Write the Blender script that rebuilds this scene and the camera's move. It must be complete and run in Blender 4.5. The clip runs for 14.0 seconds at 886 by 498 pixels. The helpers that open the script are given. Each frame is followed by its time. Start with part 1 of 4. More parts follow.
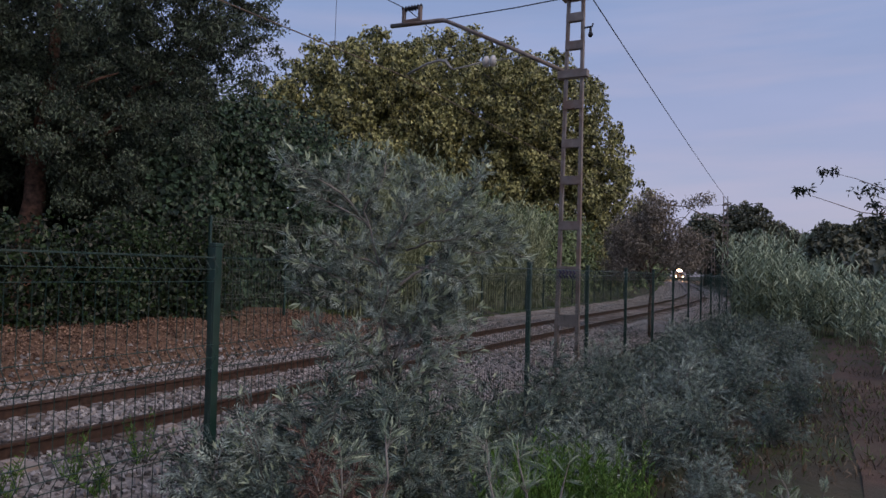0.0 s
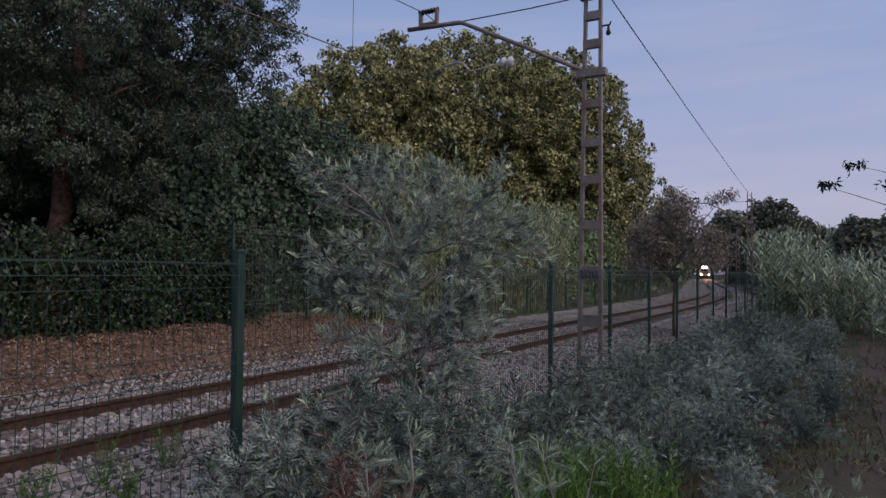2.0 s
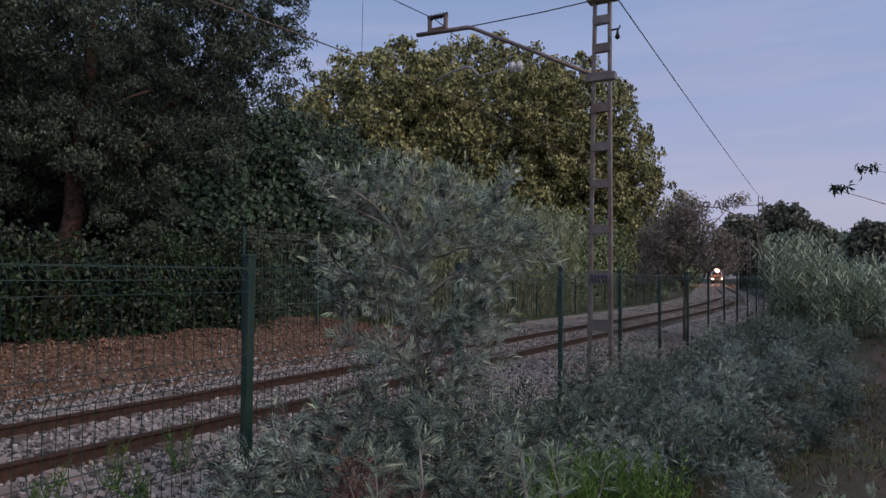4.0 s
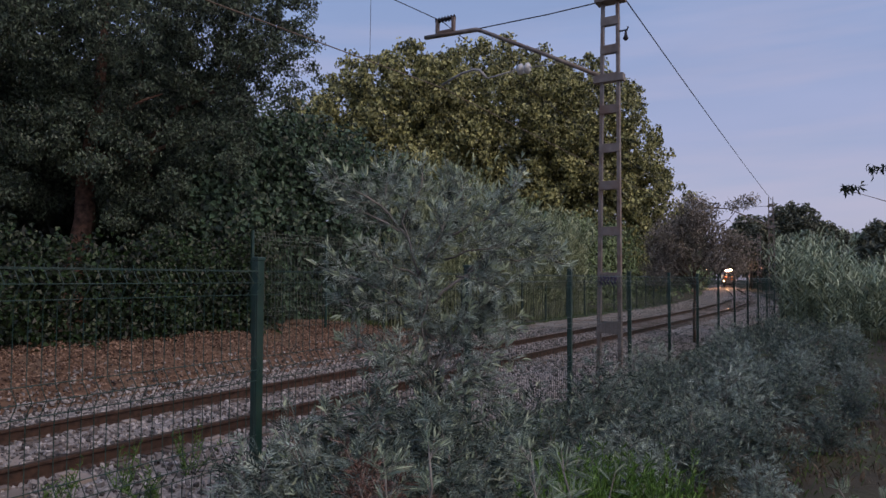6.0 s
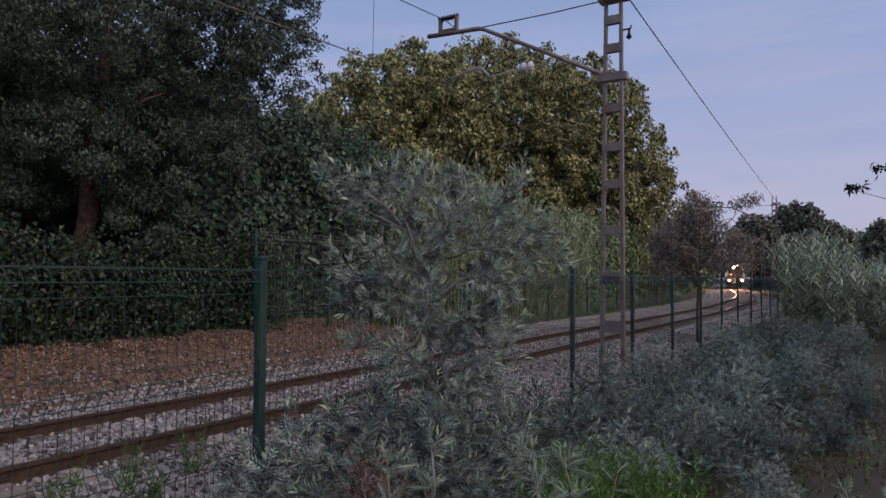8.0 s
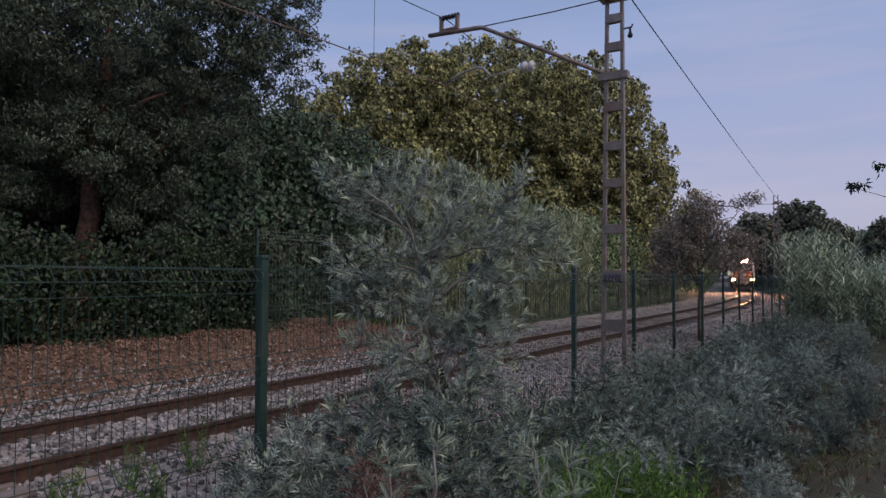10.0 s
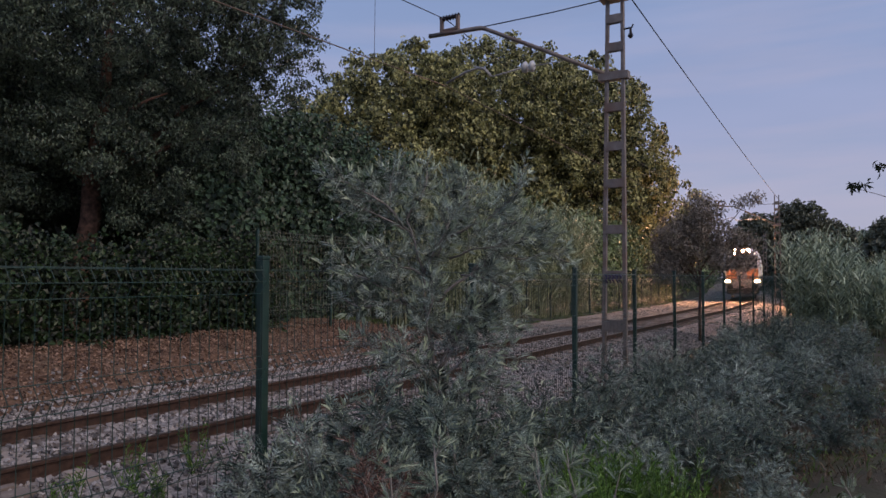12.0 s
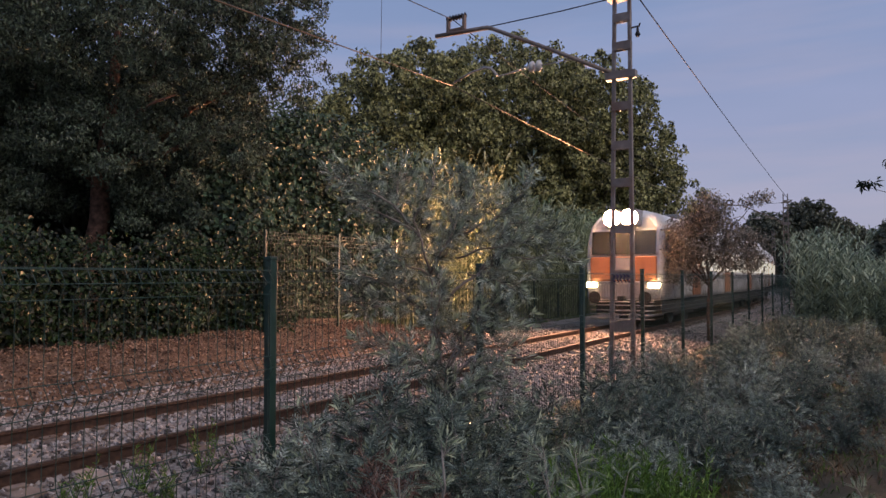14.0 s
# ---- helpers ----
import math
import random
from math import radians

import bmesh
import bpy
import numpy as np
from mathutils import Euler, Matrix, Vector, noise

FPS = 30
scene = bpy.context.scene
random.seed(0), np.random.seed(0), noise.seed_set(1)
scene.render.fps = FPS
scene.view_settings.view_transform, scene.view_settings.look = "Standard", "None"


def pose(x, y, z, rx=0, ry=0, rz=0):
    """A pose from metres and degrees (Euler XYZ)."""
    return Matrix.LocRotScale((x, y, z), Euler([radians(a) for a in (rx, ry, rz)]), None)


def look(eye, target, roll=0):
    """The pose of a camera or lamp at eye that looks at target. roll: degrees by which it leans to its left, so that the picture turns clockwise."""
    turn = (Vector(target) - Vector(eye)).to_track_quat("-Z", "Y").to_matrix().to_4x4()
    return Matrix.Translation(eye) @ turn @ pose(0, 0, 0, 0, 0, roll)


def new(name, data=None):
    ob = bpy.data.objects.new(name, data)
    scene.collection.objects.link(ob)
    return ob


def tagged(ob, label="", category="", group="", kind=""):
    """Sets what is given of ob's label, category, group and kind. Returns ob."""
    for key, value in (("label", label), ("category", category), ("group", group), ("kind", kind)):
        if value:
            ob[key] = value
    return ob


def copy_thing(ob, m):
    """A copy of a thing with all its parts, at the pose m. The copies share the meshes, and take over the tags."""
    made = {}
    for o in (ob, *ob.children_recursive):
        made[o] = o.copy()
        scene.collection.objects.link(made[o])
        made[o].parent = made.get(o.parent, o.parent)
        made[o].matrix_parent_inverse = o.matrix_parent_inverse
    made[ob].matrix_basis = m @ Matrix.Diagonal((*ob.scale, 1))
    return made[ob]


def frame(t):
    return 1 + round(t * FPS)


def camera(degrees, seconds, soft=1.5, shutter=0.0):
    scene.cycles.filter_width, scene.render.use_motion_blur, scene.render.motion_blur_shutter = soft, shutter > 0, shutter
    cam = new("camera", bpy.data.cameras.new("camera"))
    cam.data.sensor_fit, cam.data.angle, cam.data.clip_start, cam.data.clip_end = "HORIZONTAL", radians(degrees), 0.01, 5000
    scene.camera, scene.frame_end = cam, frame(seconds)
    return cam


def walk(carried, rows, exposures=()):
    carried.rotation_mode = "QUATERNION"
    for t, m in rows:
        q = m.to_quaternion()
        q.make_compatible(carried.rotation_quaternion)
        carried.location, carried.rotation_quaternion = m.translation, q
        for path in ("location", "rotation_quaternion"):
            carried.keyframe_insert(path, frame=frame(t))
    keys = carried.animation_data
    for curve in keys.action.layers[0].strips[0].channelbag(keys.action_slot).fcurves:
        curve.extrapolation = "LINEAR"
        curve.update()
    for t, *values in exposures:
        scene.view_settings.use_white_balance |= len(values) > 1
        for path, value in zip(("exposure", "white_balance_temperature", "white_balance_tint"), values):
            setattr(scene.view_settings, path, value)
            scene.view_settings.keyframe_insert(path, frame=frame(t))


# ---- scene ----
# World: x runs along the track away from the viewer, y to the viewer's left across it, z up; railhead at z = 0.
EYE = (0.0, 0.0, 1.77)
TURNS = [
    (0, 91.775, -1.346, -61.738),
    (0.5, 91.858, -1.205, -61.463),
    (1, 91.853, -1.222, -60.911),
    (1.5, 91.975, -0.743, -60.665),
    (2, 91.942, -0.345, -59.950),
    (2.5, 91.997, -0.325, -59.782),
    (3, 92.121, -0.320, -59.657),
    (5.5, 92.485, -0.167, -58.514),
    (6, 92.507, -0.129, -58.445),
    (6.5, 92.436, -0.163, -58.339),
    (7, 92.365, -0.167, -58.332),
    (7.5, 92.377, -0.144, -58.256),
    (8, 92.417, -0.172, -58.207),
    (10.5, 92.331, -0.050, -58.071),
    (11, 92.324, -0.019, -58.063),
    (11.5, 92.325, -0.014, -58.062),
    (12, 92.384, -0.039, -58.041),
    (12.5, 92.324, -0.000, -58.000),
    (13, 92.289, -0.014, -57.916),
    (13.5, 92.317, -0.009, -57.693),
    (14, 92.383, 0.107, -57.435),
]
cam = camera(66, 14.0)
walk(cam, [(t, pose(*EYE, rx, ry, rz)) for t, rx, ry, rz in TURNS],
     exposures=[(0, 0.02, 6900, 12), (7.5, 0.06, 6900, 12), (11.0, 0.08, 6950, 12), (12.0, -0.05, 6900, 12), (12.5, -0.10, 6900, 12), (14.0, -0.16, 6900, 12)])

# ---- world and sun: dusk under a pale blue sky ----
SUN_AZ, SUN_EL = 262.0, 34.0        # degrees: the veiled sun stands behind the viewer, over the scrub
world = bpy.data.worlds.new("dusk_sky")
scene.world = world
world.use_nodes = True
wn, wl = world.node_tree.nodes, world.node_tree.links
wn.clear()
sky = wn.new("ShaderNodeTexSky")
sky.sky_type, sky.sun_disc = "NISHITA", False
sky.sun_elevation, sky.sun_rotation = radians(SUN_EL), radians(90 - SUN_AZ)
sky.air_density, sky.dust_density, sky.ozone_density = 1.0, 1.2, 2.5
tint = wn.new("ShaderNodeMix")
tint.data_type, tint.blend_type = "RGBA", "MULTIPLY"
tint.inputs["Factor"].default_value = 1.0
tint.inputs["B"].default_value = (0.85, 0.82, 0.90, 1)
wl.new(sky.outputs["Color"], tint.inputs["A"])
# thin high cloud, pinker towards the horizon
coord = wn.new("ShaderNodeTexCoord")
stretch = wn.new("ShaderNodeMapping")
stretch.inputs["Scale"].default_value = (1.4, 1.4, 7.0)
wl.new(coord.outputs["Generated"], stretch.inputs["Vector"])
cloud = wn.new("ShaderNodeTexNoise")
cloud.inputs["Scale"].default_value, cloud.inputs["Detail"].default_value = 1.7, 6.0
wl.new(stretch.outputs["Vector"], cloud.inputs["Vector"])
cover = wn.new("ShaderNodeMapRange")
cover.inputs["From Min"].default_value, cover.inputs["From Max"].default_value = 0.35, 0.75
cover.inputs["To Min"].default_value, cover.inputs["To Max"].default_value = 0.62, 0.92
wl.new(cloud.outputs["Fac"], cover.inputs["Value"])
clouded = wn.new("ShaderNodeMix")
clouded.data_type = "RGBA"
part_height = wn.new("ShaderNodeSeparateXYZ")
wl.new(coord.outputs["Generated"], part_height.inputs["Vector"])
rise = wn.new("ShaderNodeMapRange")
rise.inputs["From Min"].default_value, rise.inputs["From Max"].default_value = 0.0, 0.42
wl.new(part_height.outputs["Z"], rise.inputs["Value"])
veil = wn.new("ShaderNodeMix")
veil.data_type = "RGBA"
veil.inputs["A"].default_value, veil.inputs["B"].default_value = (3.2, 3.2, 4.7, 1), (2.1, 3.0, 5.2, 1)
wl.new(rise.outputs["Result"], veil.inputs["Factor"])
wl.new(veil.outputs["Result"], clouded.inputs["B"])
wl.new(cover.outputs["Result"], clouded.inputs["Factor"])
wl.new(tint.outputs["Result"], clouded.inputs["A"])
back = wn.new("ShaderNodeBackground")
back.inputs["Strength"].default_value = 0.135
# rosy cloud bars low over the horizon
bars = wn.new("ShaderNodeTexNoise")
bars.inputs["Scale"].default_value, bars.inputs["Detail"].default_value = 2.6, 5.0
flat = wn.new("ShaderNodeMapping")
flat.inputs["Scale"].default_value, flat.inputs["Location"].default_value = (1.0, 1.0, 9.0), (0.4, 1.7, 0.3)
wl.new(coord.outputs["Generated"], flat.inputs["Vector"])
wl.new(flat.outputs["Vector"], bars.inputs["Vector"])
thick = wn.new("ShaderNodeMapRange")
thick.inputs["From Min"].default_value, thick.inputs["From Max"].default_value = 0.44, 0.66
thick.inputs["To Max"].default_value = 0.35
wl.new(bars.outputs["Fac"], thick.inputs["Value"])
lower = wn.new("ShaderNodeMapRange")
lower.inputs["From Min"].default_value, lower.inputs["From Max"].default_value = 0.02, 0.5
lower.inputs["To Min"].default_value, lower.inputs["To Max"].default_value = 1.0, 0.25
wl.new(part_height.outputs["Z"], lower.inputs["Value"])
amount = wn.new("ShaderNodeMath")
amount.operation = "MULTIPLY"
wl.new(thick.outputs["Result"], amount.inputs[0])
wl.new(lower.outputs["Result"], amount.inputs[1])
rosy = wn.new("ShaderNodeMix")
rosy.data_type = "RGBA"
rosy.inputs["B"].default_value = (4.0, 3.65, 4.8, 1)
wl.new(amount.outputs[0], rosy.inputs["Factor"])
wl.new(clouded.outputs["Result"], rosy.inputs["A"])
wl.new(rosy.outputs["Result"], back.inputs["Color"])
wout = wn.new("ShaderNodeOutputWorld")
wl.new(back.outputs["Background"], wout.inputs["Surface"])

sun_data = bpy.data.lights.new("sun", "SUN")
sun_data.energy, sun_data.angle, sun_data.color = 1.5, radians(50), (1.0, 0.80, 0.62)
sun = new("sun", sun_data)
_az, _el = radians(SUN_AZ), radians(SUN_EL + 10)
sun.matrix_world = look((30 * math.cos(_az) * math.cos(_el), 30 * math.sin(_az) * math.cos(_el), 30 * math.sin(_el)), (0, 0, 0))


# ---- materials ----
def mat(name, dark, light, rough=0.8, scale=6.0, bump=0.0, bump_scale=40.0, metal=0.0, stain=None, stain_scale=1.2,
        island=False, per_object=False, see_through=0.0, spec=0.5, span=(0.3, 0.72)):
    m = bpy.data.materials.new(name)
    m.use_nodes = True
    n, l = m.node_tree.nodes, m.node_tree.links
    b = n["Principled BSDF"]
    b.inputs["Roughness"].default_value, b.inputs["Metallic"].default_value = rough, metal
    b.inputs["Specular IOR Level"].default_value = spec
    tc = n.new("ShaderNodeTexCoord")
    grain = n.new("ShaderNodeTexNoise")
    grain.inputs["Scale"].default_value, grain.inputs["Detail"].default_value = scale, 5.0
    l.new(tc.outputs["Object"], grain.inputs["Vector"])
    value = grain.outputs["Fac"]
    if island or per_object:
        if island:
            g = n.new("ShaderNodeNewGeometry")
            rnd = g.outputs["Random Per Island"]
        else:
            g = n.new("ShaderNodeObjectInfo")
            rnd = g.outputs["Random"]
        blend = n.new("ShaderNodeMath")
        blend.operation = "MULTIPLY_ADD"
        blend.inputs[1].default_value = 0.55
        l.new(rnd, blend.inputs[0])
        half = n.new("ShaderNodeMath")
        half.operation = "MULTIPLY"
        half.inputs[1].default_value = 0.45
        l.new(value, half.inputs[0])
        l.new(half.outputs[0], blend.inputs[2])
        value = blend.outputs[0]
    ramp = n.new("ShaderNodeValToRGB")
    ramp.color_ramp.elements[0].position, ramp.color_ramp.elements[1].position = span
    ramp.color_ramp.elements[0].color, ramp.color_ramp.elements[1].color = (*dark, 1), (*light, 1)
    l.new(value, ramp.inputs["Fac"])
    colour = ramp.outputs["Color"]
    if stain:
        big = n.new("ShaderNodeTexNoise")
        big.inputs["Scale"].default_value, big.inputs["Detail"].default_value = stain_scale, 4.0
        l.new(tc.outputs["Object"], big.inputs["Vector"])
        rng = n.new("ShaderNodeMapRange")
        rng.inputs["From Min"].default_value, rng.inputs["From Max"].default_value = 0.45, 0.68
        l.new(big.outputs["Fac"], rng.inputs["Value"])
        mx = n.new("ShaderNodeMix")
        mx.data_type = "RGBA"
        mx.inputs["B"].default_value = (*stain, 1)
        l.new(rng.outputs["Result"], mx.inputs["Factor"])
        l.new(colour, mx.inputs["A"])
        colour = mx.outputs["Result"]
    l.new(colour, b.inputs["Base Color"])
    if bump:
        fine = n.new("ShaderNodeTexNoise")
        fine.inputs["Scale"].default_value, fine.inputs["Detail"].default_value = bump_scale, 6.0
        l.new(tc.outputs["Object"], fine.inputs["Vector"])
        bp = n.new("ShaderNodeBump")
        bp.inputs["Strength"].default_value, bp.inputs["Distance"].default_value = bump, 0.02
        l.new(fine.outputs["Fac"], bp.inputs["Height"])
        l.new(bp.outputs["Normal"], b.inputs["Normal"])
    if see_through:
        tr = n.new("ShaderNodeBsdfTranslucent")
        l.new(colour, tr.inputs["Color"])
        ms = n.new("ShaderNodeMixShader")
        ms.inputs["Fac"].default_value = see_through
        l.new(b.outputs["BSDF"], ms.inputs[1])
        l.new(tr.outputs["BSDF"], ms.inputs[2])
        l.new(ms.outputs["Shader"], n["Material Output"].inputs["Surface"])
    return m


def glow(name, colour, strength):
    m = bpy.data.materials.new(name)
    m.use_nodes = True
    b = m.node_tree.nodes["Principled BSDF"]
    b.inputs["Base Color"].default_value = (0.8, 0.8, 0.8, 1)
    b.inputs["Emission Color"].default_value = (*colour, 1)
    b.inputs["Emission Strength"].default_value = strength
    return m


def leaf(name, dark, light, rough=0.46, through_light=0.12, patch=0.9, island=True, span=(0.32, 0.72)):
    return mat(name, dark, light, rough=rough, scale=patch, island=island, see_through=through_light, spec=0.5, span=span)


M_GROUND = mat("earth_and_grass", (0.027, 0.023, 0.014), (0.068, 0.054, 0.032), 0.95, 3.0, 0.8, 25, stain=(0.03, 0.045, 0.016), stain_scale=0.6)
M_DIRT = mat("reddish_earth", (0.085, 0.048, 0.032), (0.20, 0.118, 0.078), 0.95, 9.0, 0.9, 60, stain=(0.17, 0.12, 0.085), stain_scale=1.3)
M_PATH = mat("trodden_earth", (0.05, 0.030, 0.022), (0.12, 0.07, 0.05), 0.95, 6.0, 0.8, 40, stain=(0.06, 0.05, 0.035), stain_scale=1.5)
M_BALLAST = mat("ballast_bed", (0.13, 0.12, 0.115), (0.42, 0.39, 0.38), 0.9, 22.0, 1.0, 55, stain=(0.16, 0.12, 0.095), stain_scale=1.1)
M_STONE = mat("ballast_stone", (0.065, 0.060, 0.060), (0.41, 0.38, 0.375), 0.88, 9.0, 0.4, 80, island=True)
M_LITTER = mat("dry_leaf", (0.05, 0.026, 0.019), (0.38, 0.25, 0.185), 0.8, 5.0, island=True)
M_RAIL = mat("rusty_rail", (0.032, 0.018, 0.014), (0.10, 0.055, 0.038), 0.75, 14.0, 0.4, 90, metal=0.3)
M_RAILHEAD = mat("worn_rail_top", (0.16, 0.11, 0.09), (0.3, 0.24, 0.21), 0.38, 20.0, metal=0.9)
M_SLEEPER = mat("weathered_sleeper", (0.13, 0.10, 0.085), (0.32, 0.27, 0.24), 0.9, 7.0, 0.5, 50, per_object=True)
M_MAST = mat("galvanised_mast", (0.173, 0.144, 0.130), (0.288, 0.252, 0.230), 0.6, 5.0, 0.15, 60, metal=0.35, stain=(0.20, 0.13, 0.10), stain_scale=1.6)
M_STEEL = mat("pale_steel_tube", (0.30, 0.29, 0.28), (0.44, 0.43, 0.42), 0.5, 8.0, metal=0.4)
M_WIRE = mat("dark_wire", (0.025, 0.025, 0.03), (0.05, 0.05, 0.058), 0.85, 9.0, spec=0.1)
M_COPPER = mat("bronze_wire", (0.10, 0.07, 0.05), (0.2, 0.15, 0.11), 0.65, 9.0, metal=0.3)
M_INSUL = mat("glass_insulator", (0.5, 0.5, 0.5), (0.75, 0.72, 0.7), 0.15, 9.0)
M_FENCE = mat("green_coated_steel", (0.008, 0.030, 0.025), (0.018, 0.056, 0.048), 0.42, 8.0, 0.1, 60, stain=(0.03, 0.055, 0.045), stain_scale=3.0)
# lighter copy of the fence colour, standing in for headlamp light on wires
M_FENCE_LIT = mat("headlit_fence_wire", (0.10, 0.12, 0.10), (0.19, 0.20, 0.17), 0.5, 8.0, metal=0.3)
M_BARK = mat("brown_bark", (0.035, 0.020, 0.014), (0.19, 0.105, 0.075), 0.9, 9.0, 1.0, 30)
M_BARK_GREY = mat("grey_bark", (0.07, 0.06, 0.05), (0.2, 0.17, 0.15), 0.9, 9.0, 0.8, 30)
M_TWIG = mat("silvery_twig", (0.14, 0.13, 0.12), (0.30, 0.28, 0.26), 0.8, 12.0)
M_OAK = leaf("holm_oak_leaf", (0.010, 0.020, 0.013), (0.13, 0.18, 0.12))
# ivy taken near black: the shade under the oaks is in its colour
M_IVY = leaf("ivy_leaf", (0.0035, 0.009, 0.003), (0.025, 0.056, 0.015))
M_VINE = leaf("vine_leaf", (0.009, 0.022, 0.013), (0.080, 0.145, 0.085))
M_SHRUB = leaf("shrub_leaf", (0.045, 0.070, 0.033), (0.25, 0.34, 0.16))
M_PLANE = leaf("plane_tree_leaf", (0.040, 0.048, 0.019), (0.50, 0.49, 0.21))
M_ACACIA = leaf("silver_wattle_frond", (0.035, 0.052, 0.046), (0.50, 0.60, 0.53), 0.5, 0.08, 9.0, False, (0.38, 0.64))
M_ACACIA_DARK = leaf("grey_green_wattle_frond", (0.012, 0.025, 0.022), (0.23, 0.31, 0.27), 0.5, 0.08, 7.0, False, (0.38, 0.66))
M_SPRIG = leaf("pale_wattle_shoot", (0.201, 0.265, 0.201), (0.419, 0.508, 0.373), 0.6)
M_SPRIG_GREY = leaf("pale_young_wattle_frond", (0.26, 0.33, 0.24), (0.50, 0.58, 0.42), 0.5, 0.08, 11.0, False)
M_DRY = leaf("withered_frond", (0.07, 0.035, 0.028), (0.21, 0.12, 0.095))
M_REED = leaf("reed_leaf", (0.146, 0.181, 0.103), (0.379, 0.431, 0.259))
M_REED_BLUE = leaf("blue_green_reed_leaf", (0.085, 0.12, 0.082), (0.42, 0.51, 0.36))
M_GRASS = leaf("grass_blade", (0.045, 0.08, 0.018), (0.12, 0.19, 0.045))
M_STRAW = leaf("withered_grass_blade", (0.05, 0.035, 0.022), (0.17, 0.12, 0.075))
M_WEED = leaf("weed_leaf", (0.045, 0.10, 0.018), (0.14, 0.27, 0.05))
# needle tone lightened, so distance haze is carried by the colour
M_PINE_HAZE = leaf("pine_needles", (0.06, 0.07, 0.05), (0.17, 0.18, 0.12))
# darkened leaf colour that stands in for shade among the trees
M_SHADE_LEAF = leaf("dark_glossy_leaf", (0.010, 0.018, 0.010), (0.028, 0.045, 0.026))
M_SMALLTREE = leaf("small_tree_leaf", (0.12, 0.105, 0.085), (0.36, 0.31, 0.25))


# ---- mesh helpers ----
rng = np.random.default_rng(7)


def part(name, bm, material, parent, label=""):
    me = bpy.data.meshes.new(name)
    bm.to_mesh(me)
    bm.free()
    me.materials.append(material)
    ob = new(name, me)
    ob.parent = parent
    return tagged(ob, label) if label else ob


def arrays(name, verts, faces, material, parent=None, smooth=False):
    """A mesh object from numpy arrays of corners and of equal-sided faces."""
    me = bpy.data.meshes.new(name)
    verts, faces = np.asarray(verts, np.float32), np.asarray(faces, np.int32)
    k = faces.shape[1]
    me.vertices.add(len(verts))
    me.vertices.foreach_set("co", verts.ravel())
    me.loops.add(faces.size)
    me.loops.foreach_set("vertex_index", faces.ravel())
    me.polygons.add(len(faces))
    me.polygons.foreach_set("loop_start", np.arange(0, faces.size, k, dtype=np.int32))
    me.polygons.foreach_set("use_smooth", np.full(len(faces), smooth))
    me.update(calc_edges=True)
    me.validate()
    me.materials.append(material)
    ob = new(name, me)
    ob.parent = parent
    return ob


def empty(name, label, category, group="", m=None):
    ob = new(name)
    ob.empty_display_size = 0.2
    if m is not None:
        ob.matrix_world = m
    return tagged(ob, label, category, group)


def box(bm, x0, x1, y0, y1, z0, z1, bevel=0.0):
    vs = [bm.verts.new(p) for p in ((x0, y0, z0), (x1, y0, z0), (x1, y1, z0), (x0, y1, z0), (x0, y0, z1), (x1, y0, z1), (x1, y1, z1), (x0, y1, z1))]
    fs = [bm.faces.new([vs[i] for i in f]) for f in ((3, 2, 1, 0), (4, 5, 6, 7), (0, 1, 5, 4), (1, 2, 6, 5), (2, 3, 7, 6), (3, 0, 4, 7))]
    if bevel:
        edges = list({e for f in fs for e in f.edges})
        bmesh.ops.bevel(bm, geom=edges, offset=bevel, segments=2, affect="EDGES", profile=0.6)


def tube(bm, points, radii, sides=6, cap=True):
    """A tapering tube through points."""
    pts = [Vector(p) for p in points]
    rings = []
    side = None
    for i, p in enumerate(pts):
        d = (pts[min(i + 1, len(pts) - 1)] - pts[max(i - 1, 0)]).normalized()
        if side is None:
            side = d.orthogonal().normalized()
        else:
            side = (side - d * side.dot(d)).normalized()
        up = d.cross(side)
        r = radii[i] if hasattr(radii, "__len__") else radii
        rings.append([bm.verts.new(p + (side * math.cos(2 * math.pi * k / sides) + up * math.sin(2 * math.pi * k / sides)) * r) for k in range(sides)])
    for a, b in zip(rings, rings[1:]):
        for k in range(sides):
            f = bm.faces.new((a[k], a[(k + 1) % sides], b[(k + 1) % sides], b[k]))
            f.smooth = True
    if cap:
        bm.faces.new(rings[0][::-1])
        bm.faces.new(rings[-1])


def unit(v):
    return v / np.maximum(np.linalg.norm(v, axis=-1, keepdims=True), 1e-9)


def leaf_arrays(pos, along, normal, length, width, fold=0.25):
    """Folded pointed leaves: four corners and two triangles each."""
    along = unit(along)
    side = unit(np.cross(normal, along))
    nor = np.cross(along, side)
    L, W = np.reshape(length, (-1, 1)), np.reshape(width, (-1, 1))
    a = pos
    t = pos + along * L - nor * L * 0.12
    l = pos + along * L * 0.45 + side * W * 0.5 + nor * W * fold
    r = pos + along * L * 0.45 - side * W * 0.5 + nor * W * fold
    v = np.stack([a, r, t, l], 1).reshape(-1, 3)
    i = np.arange(len(pos))[:, None] * 4
    f = np.concatenate([i + [0, 1, 2], i + [0, 2, 3]], 1).reshape(-1, 3)
    return v, f


def lumpy(d, seed, scale=2.2, amount=0.25):
    """Outward swelling of a crown in the directions d."""
    return np.array([1 + amount * noise.noise(Vector(tuple(x * scale)) + Vector((seed * 7.3, seed * 3.1, seed))) * 2 for x in d])


